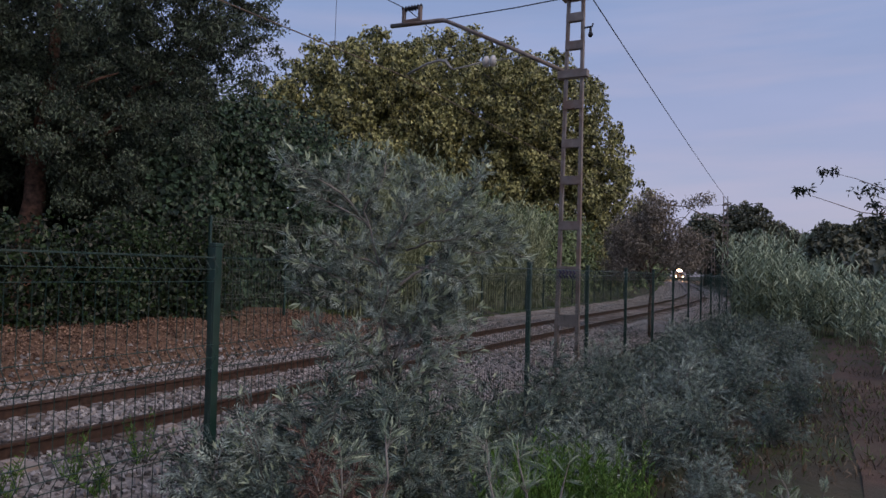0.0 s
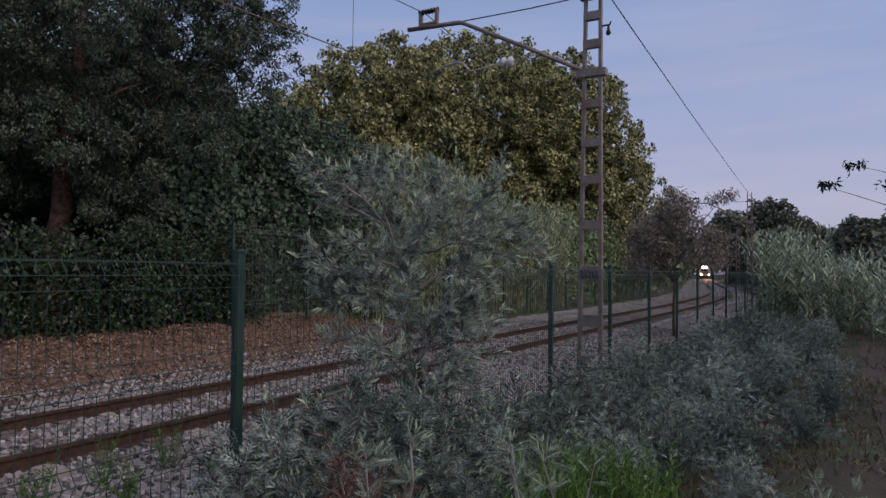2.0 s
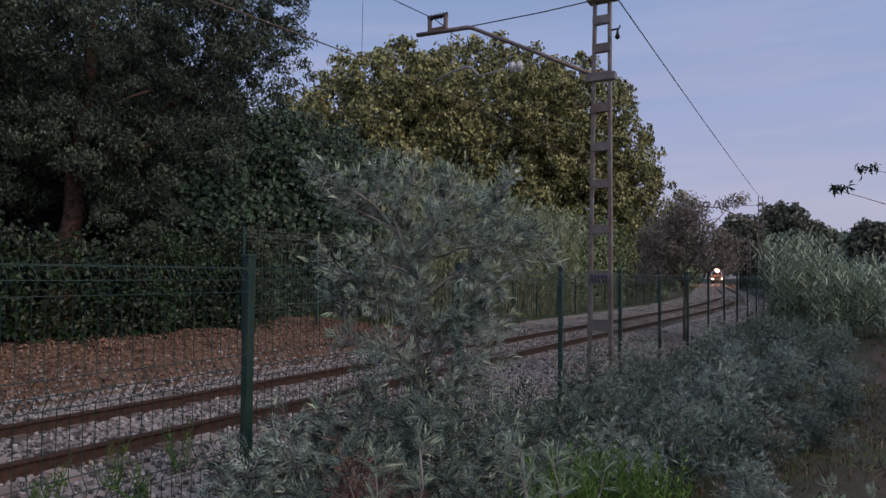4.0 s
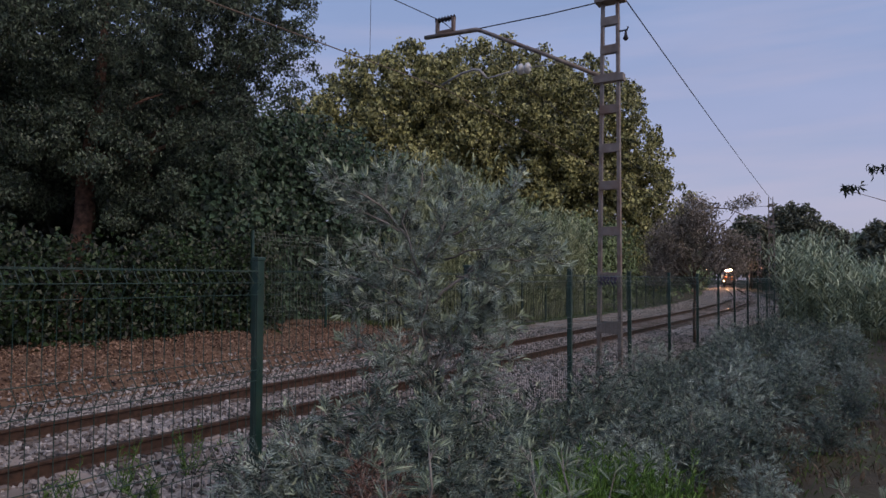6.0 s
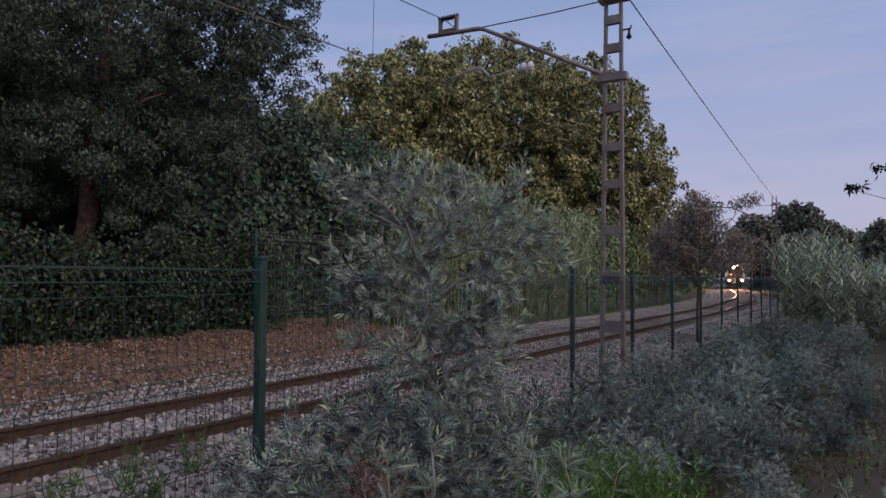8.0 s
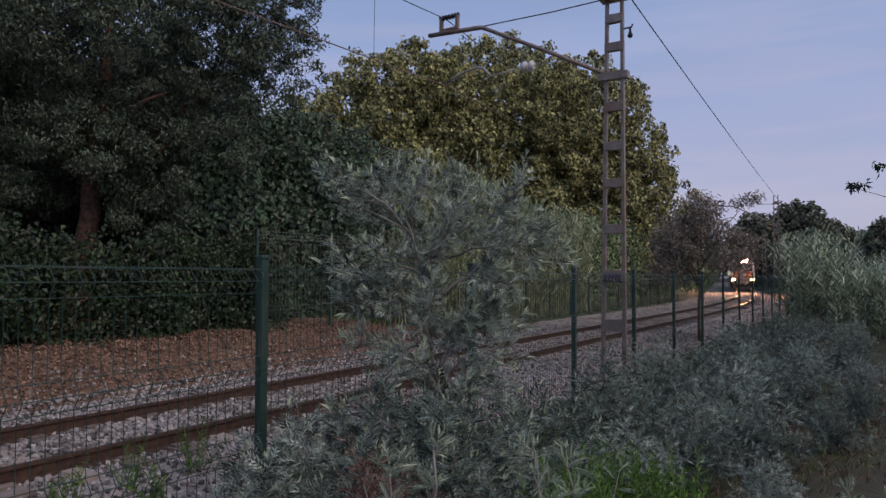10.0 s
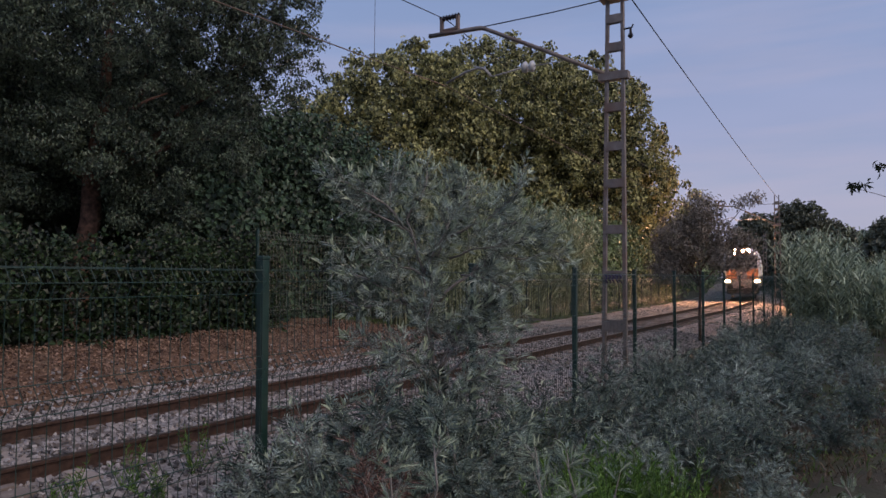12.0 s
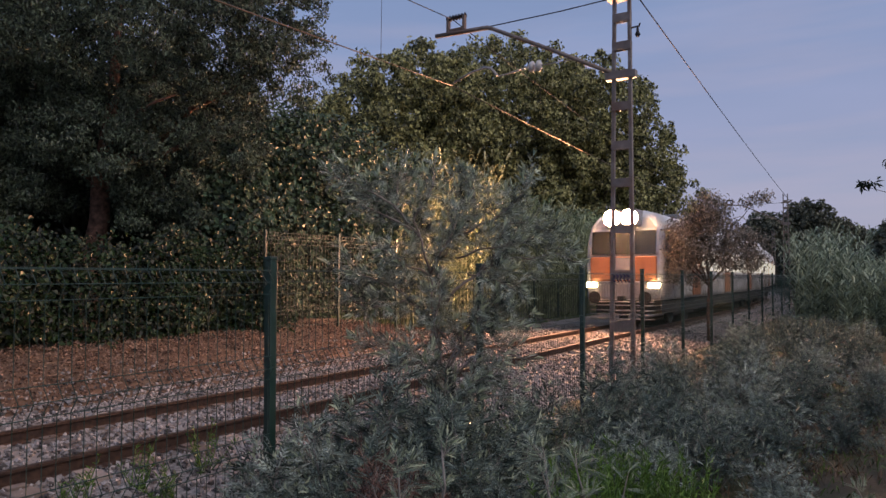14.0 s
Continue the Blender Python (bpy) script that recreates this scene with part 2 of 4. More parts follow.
def crown(name, lobes, clumps, per, size, material, parent, seed=1, spread=0.55, droop=0.3, shell=0.35, wide=0.6, low=-0.75, lump=0.13):
    """Leaf clumps over one or more swollen lobes (centre, radii); leaves face out and up with much scatter."""
    r = np.random.default_rng(seed)
    vs, fs, n0 = [], [], 0
    total = sum(rx * ry + ry * rz + rx * rz for _, (rx, ry, rz) in lobes)
    for k, (c, rad) in enumerate(lobes):
        rad = np.array(rad)
        n = max(8, int(clumps * (rad[0] * rad[1] + rad[1] * rad[2] + rad[0] * rad[2]) / total))
        d = unit(r.normal(size=(int(n * 1.5), 3)))
        d = d[d[:, 2] > low][:n]
        depth = 1 - shell * r.random(len(d)) ** 2.0
        cen = np.array(c) + d * rad * (depth * lumpy(d, seed + k, 2.6, lump))[:, None]
        m = np.repeat(np.arange(len(d)), per)
        off = unit(r.normal(size=(len(m), 3))) * (0.75 + 0.9 * r.random((len(m), 1))) * spread * (0.6 + 0.8 * r.random((len(d), 1)))[m] * [1, 1, 0.8]
        pos = cen[m] + off
        out = unit(d[m] * 0.35 + unit(off + 1e-6) + [0, 0, 0.4])
        nor = unit(out + r.normal(size=pos.shape) * 0.35)
        along = np.cross(nor, r.normal(size=pos.shape)) + [0, 0, -droop]
        L = size * (0.6 + 0.8 * r.random(len(pos)))
        v, f = leaf_arrays(pos, along, nor, L, L * wide)
        vs.append(v), fs.append(f + n0)
        n0 += len(v)
    return tagged(arrays(name, np.concatenate(vs), np.concatenate(fs), material, parent), kind="stuff")


def billow(lobes, n, share, seed):
    """Breaks large lobes into a core and n rounded boughs over their surface."""
    r = np.random.default_rng(seed)
    out = []
    total = sum(sum(rad) ** 2 for _, rad in lobes)
    for c, rad in lobes:
        c, rad = np.array(c, float), np.array(rad, float)
        out.append((tuple(c), tuple(rad * 0.62)))
        k = max(5, int(n * sum(rad) ** 2 / total))
        i = np.arange(k) + 0.5
        z = 1 - 1.75 * i / k
        a = i * 2.39996 + r.random(k) * 0.5
        d = np.stack([np.sqrt(1 - z * z) * np.cos(a), np.sqrt(1 - z * z) * np.sin(a), z], 1)
        for q in d:
            size = rad.mean() * share * (0.7 + 0.6 * r.random())
            out.append((tuple(c + q * np.maximum(rad - size * 0.8, rad * 0.5)), (size, size, size * 0.8)))
    return out


def branches(name, root, ends, r0, material, parent, seed=1, sides=7, bend=0.25):
    """Limbs from root to each end, bending on the way."""
    r = random.Random(seed)
    bm = bmesh.new()
    root = Vector(root)
    for e in ends:
        e = Vector(e)
        n = 7
        pts, rad = [], []
        w = Vector((r.uniform(-1, 1), r.uniform(-1, 1), r.uniform(-0.3, 1))) * bend * (e - root).length
        for i in range(n):
            s = i / (n - 1)
            p = root.lerp(e, s) + w * math.sin(math.pi * s) * 0.5 + Vector((r.uniform(-1, 1), r.uniform(-1, 1), r.uniform(-1, 1))) * 0.03 * (e - root).length * (0 < i < n - 1)
            pts.append(p)
            rad.append(r0 * (1 - 0.85 * s))
        tube(bm, pts, rad, sides)
    return part(name, bm, material, parent)


# ---- the line of the track ----
def track_y(x):
    """The track's centre: straight past the viewer, then bending away to the left."""
    if x < 35:
        return 7.7
    if x < 85:
        return 7.7 + 0.0017 * (x - 35) ** 2
    return 11.95 + 0.17 * (x - 85)


def track_dir(x):
    return math.degrees(math.atan(0 if x < 35 else min(0.17, 0.0034 * (x - 35))))


# ---- ground, ballast, bank ----
def levelling(x):
    """0 beside the high earth bank, 1 where the far side has come down to the level of the track."""
    u = min(1.0, max(0.0, (x - 14.0) / 7.0))
    return u * u * (3 - 2 * u)


def ground_z(x, y):
    w = y - (track_y(x) - 7.7)
    prof = np.interp(w, [-400, -6, 0, 3, 4.6, 10.2, 11.2, 12.2, 14, 400], [0.3, 0.1, -0.12, -0.34, -0.47, -0.42, 0.08, 0.50, 0.62, 0.7])
    low = np.interp(w, [-400, 10.2, 12.6, 14, 20, 400], [0, -0.42, -0.38, 0.3, 0.6, 0.7])
    if w > 10.2:
        prof += (low - prof) * levelling(x)
    if 4.75 < w < 14.2:
        prof -= 0.14
    return float(prof) + 0.10 * noise.noise(Vector((x * 0.45, y * 0.45, 3.0))) * (0.3 if 4.3 < w < 11 else 1)


def build_ground():
    xs = np.concatenate([[-3000, -900, -300, -120, -60, -30, -15], np.arange(-8, 60, 0.6), np.arange(60, 200, 6), [220, 260, 320, 420, 600, 1000, 3000]])
    ys = np.concatenate([[-3000, -900, -300, -120, -50, -25], np.arange(-12, 3.8, 0.5), np.arange(4, 13, 0.25), np.arange(13, 60, 2.5), [70, 100, 150, 260, 500, 1000, 3000]])
    v = np.array([(x, y, ground_z(x, y)) for x in xs for y in ys])
    n = len(ys)
    i = (np.arange(len(xs) - 1)[:, None] * n + np.arange(n - 1)[None]).reshape(-1, 1)
    tagged(arrays("ground", v, i + [0, n, n + 1, 1], M_GROUND, smooth=True), "dark earth with sparse grass and weeds", "ground", kind="structure")


def strip(name, profile, x0, x1, step, material, rough=0.02, seed=0):
    """A strip that follows the track; profile: (offset across, height)."""
    xs = np.arange(x0, x1, step)
    v = []
    fixed = profile if isinstance(profile, list) else None
    m = len(fixed or profile(x0))
    for x in xs:
        a = radians(track_dir(x))
        for w, z in fixed or profile(x):
            o = w - 7.7
            k = noise.noise(Vector((x * 1.7, w * 1.7, seed))) * rough + noise.noise(Vector((x * 6, w * 6, seed + 5))) * rough * 0.5
            v.append((x - o * math.sin(a), track_y(x) + o * math.cos(a), z + k))
    i = (np.arange(len(xs) - 1)[:, None] * m + np.arange(m - 1)[None]).reshape(-1, 1)
    return arrays(name, v, i + [0, m, m + 1, 1], material, smooth=True)


def smooth_profile(pts, n):
    w = np.linspace(pts[0][0], pts[-1][0], n)
    return list(zip(w, np.interp(w, [p[0] for p in pts], [p[1] for p in pts])))


BALLAST = [(4.55, -0.50), (5.4, -0.36), (6.2, -0.22), (6.8, -0.17), (8.6, -0.17), (9.3, -0.20), (10.3, -0.22), (10.75, -0.24)]
BANK = [(10.45, -0.26), (10.9, -0.08), (11.6, 0.22), (12.3, 0.46), (13.2, 0.60), (14.5, 0.66)]
BANK_LOW = [(10.45, -0.26), (11.6, -0.23), (12.4, -0.20), (13.2, 0.0), (13.8, 0.30), (14.5, 0.50)]


def bank_h(x, w):
    """Height of the far bank at x and at the distance w across."""
    high = np.interp(w, [p[0] for p in BANK], [p[1] for p in BANK])
    low = np.interp(w, [p[0] for p in BANK_LOW], [p[1] for p in BANK_LOW])
    return high + (low - high) * levelling(x)


def bank_profile(x):
    return [(w, bank_h(x, w)) for w in np.linspace(10.45, 14.5, 26)]


def across(x, w):
    a, o = radians(track_dir(x)), w - 7.7
    return x - o * math.sin(a), track_y(x) + o * math.cos(a)


def build_bed():
    tagged(strip("ballast_bed", smooth_profile(BALLAST, 40), -30, 300, 0.5, M_BALLAST, 0.03, 1), "pale grey crushed stone bed under the rails", "ballast", kind="structure")
    tagged(strip("bank", bank_profile, -30, 16.6, 0.5, M_DIRT, 0.06, 2), "reddish bare earth bank strewn with dry leaves", "bank", kind="structure")
    tagged(strip("grassy_bank", bank_profile, 16, 300, 0.5, M_GROUND, 0.06, 2), "dark earth bank grown with rough grass", "bank", kind="structure")
    tagged(strip("gravel_verge", lambda x: [(w, bank_h(x, w) + 0.025) for w in np.linspace(10.5, 12.3, 12)], 16.5, 300, 0.5, M_BALLAST, 0.03, 4), "pale gravel verge beside the far rail", "gravel", kind="structure")
    # loose stones over the bed, thinning out up the bank
    r = np.random.default_rng(3)
    n = 36000
    x = r.random(n) ** 1.25 * 26 + 0.5
    w = r.uniform(4.7, 10.75, n)
    strays = r.random(n) < 0.05
    w = np.where(strays, 10.6 + 1.0 * r.random(n) ** 2, w)
    z = np.interp(w, [p[0] for p in BALLAST], [p[1] for p in BALLAST])
    z = np.where(w > 10.6, [bank_h(a, b) + 0.015 for a, b in zip(x, w)], z) + r.uniform(-0.005, 0.03, n)
    c = np.stack([x, w, z], 1)
    keep = (abs(w - 6.83) > 0.09) & (abs(w - 8.57) > 0.09)
    c = c[keep]
    n = len(c)
    cube = np.array([(a, b, d) for a in (-1, 1) for b in (-1, 1) for d in (-1, 1)], float)
    s = (0.010 + 0.015 * r.random((n, 1, 1))) * (0.6 + 0.8 * r.random((n, 1, 3)))
    jit = cube[None] * (0.55 + 0.7 * r.random((n, 8, 3))) * s
    ax, ay = r.random(n) * 6.28, r.random(n) * 6.28
    ca, sa, cb, sb = np.cos(ax)[:, None], np.sin(ax)[:, None], np.cos(ay)[:, None], np.sin(ay)[:, None]
    p = jit.copy()
    p[..., 0], p[..., 1] = jit[..., 0] * ca - jit[..., 1] * sa, jit[..., 0] * sa + jit[..., 1] * ca
    q = p.copy()
    q[..., 1], q[..., 2] = p[..., 1] * cb - p[..., 2] * sb, p[..., 1] * sb + p[..., 2] * cb
    v = (q + c[:, None]).reshape(-1, 3)
    f = np.array([(0, 1, 3, 2), (4, 6, 7, 5), (0, 4, 5, 1), (2, 3, 7, 6), (0, 2, 6, 4), (1, 5, 7, 3)])
    f = (np.arange(n)[:, None, None] * 8 + f[None]).reshape(-1, 4)
    tagged(arrays("ballast_stones", v, f, M_STONE), "loose pale and grey crushed track stones", "stones", kind="stuff")
    # dry leaves on the bank and a few at its foot
    n = 24000
    x, w = r.random(n) ** 1.2 * 20 - 1, 10.75 + 2.1 * r.random(n) ** 0.75
    z = np.array([bank_h(a, b) for a, b in zip(x, w)]) + 0.02 + 0.03 * r.random(n)
    nor = unit(r.normal(size=(n, 3)) * 0.5 + [0, -0.3, 1])
    v, f = leaf_arrays(np.stack([x, w, z], 1), np.cross(nor, r.normal(size=(n, 3))), nor, 0.025 + 0.075 * r.random(n) ** 2, 0.018 + 0.035 * r.random(n), 0.4)
    tagged(arrays("leaf_litter", v, f, M_LITTER), "dry brown fallen leaves lying on the bank", "leaf litter", kind="stuff")


def build_track():
    track = tagged(new("railway_track"), "single rusty railway track on concrete sleepers", "railway track", kind="structure")
    prof = [(-0.075, -0.172), (0.075, -0.172), (0.075, -0.160), (0.012, -0.140), (0.010, -0.045), (0.036, -0.034), (0.036, -0.006), (0.028, 0), (-0.028, 0), (-0.036, -0.006), (-0.036, -0.034), (-0.010, -0.045), (-0.012, -0.140), (-0.075, -0.160)]
    for side in (-0.87, 0.87):
        xs = np.concatenate([np.arange(-30, 30, 3.0), np.arange(30, 300, 2.0)])
        v, m = [], len(prof)
        for x in xs:
            a = radians(track_dir(x))
            for o, z in prof:
                k = side + o
                v.append((x - k * math.sin(a), track_y(x) + k * math.cos(a), z))
        i = (np.arange(len(xs) - 1)[:, None] * m + np.arange(m)[None]).reshape(-1, 1)
        j = (np.arange(len(xs) - 1)[:, None] * m + (np.arange(m)[None] + 1) % m).reshape(-1, 1)
        rail = arrays("rail", v, np.concatenate([i, j, j + m, i + m], 1), M_RAIL, track)
        rail.data.materials.append(M_RAILHEAD)
        for k, pl in enumerate(rail.data.polygons):
            if k % m == 7:
                pl.material_index = 1
    bm = bmesh.new()
    box(bm, -0.13, 0.13, -1.3, 1.3, -0.20, 0.03, 0.015)
    for s in (-0.87, 0.87):
        box(bm, -0.09, 0.09, s - 0.19, s - 0.08, 0.03, 0.055, 0.005)
        box(bm, -0.09, 0.09, s + 0.08, s + 0.19, 0.03, 0.055, 0.005)
    first = part("sleeper", bm, M_SLEEPER, track)
    r = random.Random(5)
    for k in range(110):
        x = -3 + 0.62 * k
        ob = first if k == 0 else new("sleeper", first.data)
        ob.parent = track
        ob.matrix_basis = pose(x + r.uniform(-0.03, 0.03), track_y(x), -0.185 + r.uniform(-0.012, 0.006), 0, 0, track_dir(x) + r.uniform(-1, 1))


def build_path():
    """A trodden path of bare reddish earth through the scrub."""
    xs = np.arange(5.0, 26, 0.4)
    v = []
    for x in xs:
        for k in range(9):
            y = -2.2 + 0.22 * k + 0.25 * noise.noise(Vector((x * 0.5, 0, 8)))
            v.append((x, y, ground_z(x, y) + 0.012 + 0.02 * noise.noise(Vector((x * 3, y * 3, 1)))))
    i = (np.arange(len(xs) - 1)[:, None] * 9 + np.arange(8)[None]).reshape(-1, 1)
    tagged(arrays("dirt_path", v, i + [0, 9, 10, 1], M_PATH, smooth=True), "trodden path of dark reddish earth", "path", kind="structure")


build_ground()
build_bed()
build_path()
build_track()


# ---- fences of green welded mesh with pressed folds ----
def mesh_panel(width, z0, z1, folds, pitch, parent, wire=0.0032, material=None):
    """One panel in its own space, from x = 0; the folds push out to -y."""
    bm = bmesh.new()
    prof = [(0, z0)]
    for f in folds:
        prof += [(0, f - 0.09), (-0.065, f), (0, f + 0.085)]
    prof.append((0, z1))
    prof.sort(key=lambda p: p[1])
    n = int(width / pitch)
    for k in range(n + 1):
        x = 0.03 + k * (width - 0.06) / n
        tube(bm, [(x, y, z) for y, z in prof], wire, 4, False)
    levels = [(0, z0 + 0.05), (0, z1 - 0.03)]
    for f in folds:
        levels += [(0, f - 0.095), (-0.066, f), (0, f + 0.088)]
    for y, z in levels:
        tube(bm, [(0, y - 0.006, z), (width, y - 0.006, z)], wire * 1.25, 4, False)
    return part("mesh_panel", bm, material or M_FENCE, parent)


def post_mesh(height, depth=0.4):
    bm = bmesh.new()
    box(bm, -0.03, 0.03, -0.03, 0.03, -depth, height, 0.006)
    return bm


def build_near_fence():
    fence = empty("fence", "green coated steel mesh fence with square posts along the track", "fence")
    y, top, step = 4.14, 1.93, 3.42
    lead = None
    for k in range(-3, 12):
        x = 3.9 + k * step
        if lead is None:
            bm = bmesh.new()
            box(bm, -0.035, 0.035, -0.035, 0.035, -1.0, top - 0.02, 0.006)
            lead = ob = part("post", bm, M_FENCE, fence)
            bm = bmesh.new()
            box(bm, -0.041, 0.041, -0.041, 0.041, top - 0.02, top + 0.012, 0.008)
            caps = part("cap", bm, M_FENCE, ob)
            bm = bmesh.new()
            zs = np.arange(-0.3, 1.9, 0.05)
            tube(bm, [(0.04, 0, z) for z in zs], [0.012 if k % 2 else 0.006 for k in range(len(zs))], 5)
            clips = part("clip_strip", bm, M_FENCE, ob)
        else:
            ob = new("post", lead.data)
            ob.parent = fence
            for src in (caps, clips):
                c = new(src.name.split(".")[0], src.data)
                c.parent = ob
        ob.matrix_basis = pose(x, y, 0, random.uniform(-0.4, 0.4), random.uniform(-0.6, 0.6), 0)
    panel = mesh_panel(step - 0.07, -0.42, 1.86, (-0.2, 0.45, 1.06, 1.735), 0.082, fence)
    panel.matrix_basis = pose(3.9 - 3 * step + 0.035, y - 0.045, 0)
    for k in range(-2, 11):
        p = new("mesh_panel", panel.data)
        p.parent = fence
        p.matrix_basis = pose(3.9 + k * step + 0.035, y - 0.045, 0)


def build_far_fence():
    fence = empty("fence", "green mesh fence on the bank, half buried in creepers", "fence")
    y, step = 12.25, 2.6
    kinds = []
    for height, folds in ((2.42, (0.5, 2.22)), (1.95, (0.5, 1.78))):
        kinds.append((part("post", post_mesh(height + 0.03), M_FENCE, fence), mesh_panel(step - 0.06, 0.05, height, folds, 0.115, fence, 0.0045, M_FENCE_LIT)))
    used = set()
    for k in range(18):
        x = 11.35 + k * step
        low = x > 17
        post, panel = kinds[low]
        a = new("post", post.data) if low in used else post
        b = new("mesh_panel", panel.data) if low in used else panel
        used.add(low)
        yy = y + track_y(x) - 7.7 + (0.3 if low else 0)
        z = -0.24 if low else 0.47
        a.parent = b.parent = fence
        a.matrix_basis, b.matrix_basis = pose(x, yy, z), pose(x + 0.03, yy, z)


build_near_fence()
build_far_fence()


# ---- overhead line ----
MAST_X, MAST_Y = 13.9, 4.49


def build_mast():
    """A battened lattice mast with its cranked arm, in its own space: arm towards +y."""
    mast = empty("catenary_mast", "weathered battened steel mast carrying overhead wires beside the track", "mast", "catenary masts")
    H, w0, w1 = 8.35, 0.235, 0.15
    for s in (-1, 1):
        bm = bmesh.new()
        # channel, leaning in with height
        prof = [(-0.05, -0.075), (0.05, -0.075), (0.05, 0.075), (-0.05, 0.075)]
        a = [bm.verts.new((x, s * w0 + y * 0.55, -0.8)) for x, y in prof]
        b = [bm.verts.new((x * 0.8, s * w1 + y * 0.45, H)) for x, y in prof]
        for k in range(4):
            bm.faces.new((a[k], a[(k + 1) % 4], b[(k + 1) % 4], b[k]))
        bm.faces.new(a[::-1]), bm.faces.new(b)
        bmesh.ops.bevel(bm, geom=list(bm.edges), offset=0.006, segments=1, affect="EDGES")
        part("leg", bm, M_MAST, mast)
    for z in (0.77, 1.82, 2.77, 3.73, 4.51, 5.33, 6.0, 6.6, 7.2, 7.75):
        w = w0 + (w1 - w0) * z / H
        bm = bmesh.new()
        h = 0.09 if z > 1 else 0.12
        box(bm, -0.058, -0.048, -w - 0.03, w + 0.03, z - h, z + h, 0.002)
        box(bm, 0.048, 0.058, -w - 0.03, w + 0.03, z - h, z + h, 0.002)
        part("batten", bm, M_MAST, mast)
    bm = bmesh.new()
    box(bm, -0.32, 0.32, -0.45, 0.45, -0.85, -0.32, 0.02)
    part("footing", bm, M_SLEEPER, mast, "concrete footing")
    # cranked arm
    bm = bmesh.new()
    pts = [(0, 0.15, 6.03), (0, 1.6, 6.80), (0, 3.08, 7.55), (0, 3.20, 7.60), (0, 3.34, 7.61), (0, 3.9, 7.63), (0, 4.66, 7.66)]
    tube(bm, pts, 0.06, 4)
    arm = part("arm", bm, M_MAST, mast)
    bm = bmesh.new()
    box(bm, -0.09, 0.09, -0.3, 0.34, 5.9, 6.06, 0.01)
    part("bracket", bm, M_MAST, mast)
    # tie from the mast top to the arm
    bm = bmesh.new()
    tube(bm, [(0, 0.1, 7.66), (0, 1.4, 7.62), (0, 3.2, 7.62)], 0.014, 5)
    part("tie_rod", bm, M_WIRE, mast)
    # insulator frame on the arm's end
    bm = bmesh.new()
    for y in (3.85, 4.3):
        box(bm, -0.05, 0.05, y - 0.035, y + 0.035, 7.68, 8.03, 0.01)
    box(bm, -0.04, 0.04, 3.85, 4.3, 7.68, 7.75, 0.01)
    part("insulator_frame", bm, M_MAST, mast)
    bm = bmesh.new()
    ys = np.linspace(3.82, 4.33, 13)
    tube(bm, [(0, y, 8.02) for y in ys], [0.03 if k % 2 else 0.075 for k in range(13)], 8)
    part("insulator", bm, M_WIRE, mast, "dark ribbed insulator")
    # registration arm below with glass insulator
    bm = bmesh.new()
    tube(bm, [(0, 1.0, 6.5), (0, 1.86, 6.49)], 0.012, 5)
    tube(bm, [(0, 2.95, 6.42), (0, 3.12, 6.62), (0, 3.3, 6.66), (0, 3.6, 6.62), (0, 4.15, 6.42)], 0.028, 6)
    tube(bm, [(0, 2.1, 6.5), (0, 2.9, 6.40), (0, 3.1, 6.64), (0, 3.35, 6.70)], 0.018, 6)
    part("registration_arm", bm, M_STEEL, mast, "pale steel registration arm")
    for y in (1.9, 2.07):
        bm = bmesh.new()
        tube(bm, [(0, y - 0.07, 6.48), (0, y - 0.03, 6.49), (0, y + 0.03, 6.49), (0, y + 0.07, 6.51)], [0.05, 0.13, 0.12, 0.03], 10)
        part("glass_disc", bm, M_INSUL, mast, "clear glass insulator disc")
    # cap fittings and side hook
    bm = bmesh.new()
    box(bm, -0.16, 0.16, -0.30, 0.30, 7.6, 7.68, 0.01)
    tube(bm, [(0, -0.2, 7.64), (0, -0.42, 7.72), (0, -0.22, 7.9)], 0.025, 5)
    part("top_fitting", bm, M_MAST, mast)
    bm = bmesh.new()
    tube(bm, [(0, -0.12, 6.95), (0, -0.36, 6.96), (0, -0.38, 7.02)], 0.02, 5)
    tube(bm, [(0, -0.33, 6.96), (0, -0.33, 6.85), (0, -0.33, 6.78), (0, -0.33, 6.74)], [0.02, 0.03, 0.06, 0.03], 7)
    part("side_hook", bm, M_WIRE, mast)
    return mast


mast = build_mast()
mast.matrix_world = pose(MAST_X, MAST_Y, 0, 0.6, 0, 0)
# sprayed tag on the lowest plates: unreadable strokes
bm = bmesh.new()
for k in range(5):
    y = -0.17 + 0.075 * k
    tube(bm, [(-0.068, y, 1.66), (-0.068, y + 0.05, 1.72 + 0.03 * (k % 2)), (-0.068, y + 0.01, 1.78), (-0.068, y + 0.055, 1.83)], 0.021, 4)
part("sprayed_mark", bm, mat("purple_paint", (0.035, 0.02, 0.07), (0.06, 0.035, 0.11), 0.6), mast, "dark purple sprayed strokes")
MASTS = [(-20, 4.6), (MAST_X, MAST_Y), (60.0, track_y(60) - 2.65), (106, track_y(106) - 3.1)]
for x, y in (MASTS[0], *MASTS[2:]):
    copy_thing(mast, pose(x, y, 0, 0, 0, track_dir(x)))


def hang(a, b, sag, n=16):
    a, b = Vector(a), Vector(b)
    return [a.lerp(b, k / n) - Vector((0, 0, sag * 4 * (k / n) * (1 - k / n))) for k in range(n + 1)]


def mast_point(k, across_y, z):
    x, y = MASTS[k]
    a = radians(track_dir(x))
    return (x - across_y * math.sin(a), y + across_y * math.cos(a), z)


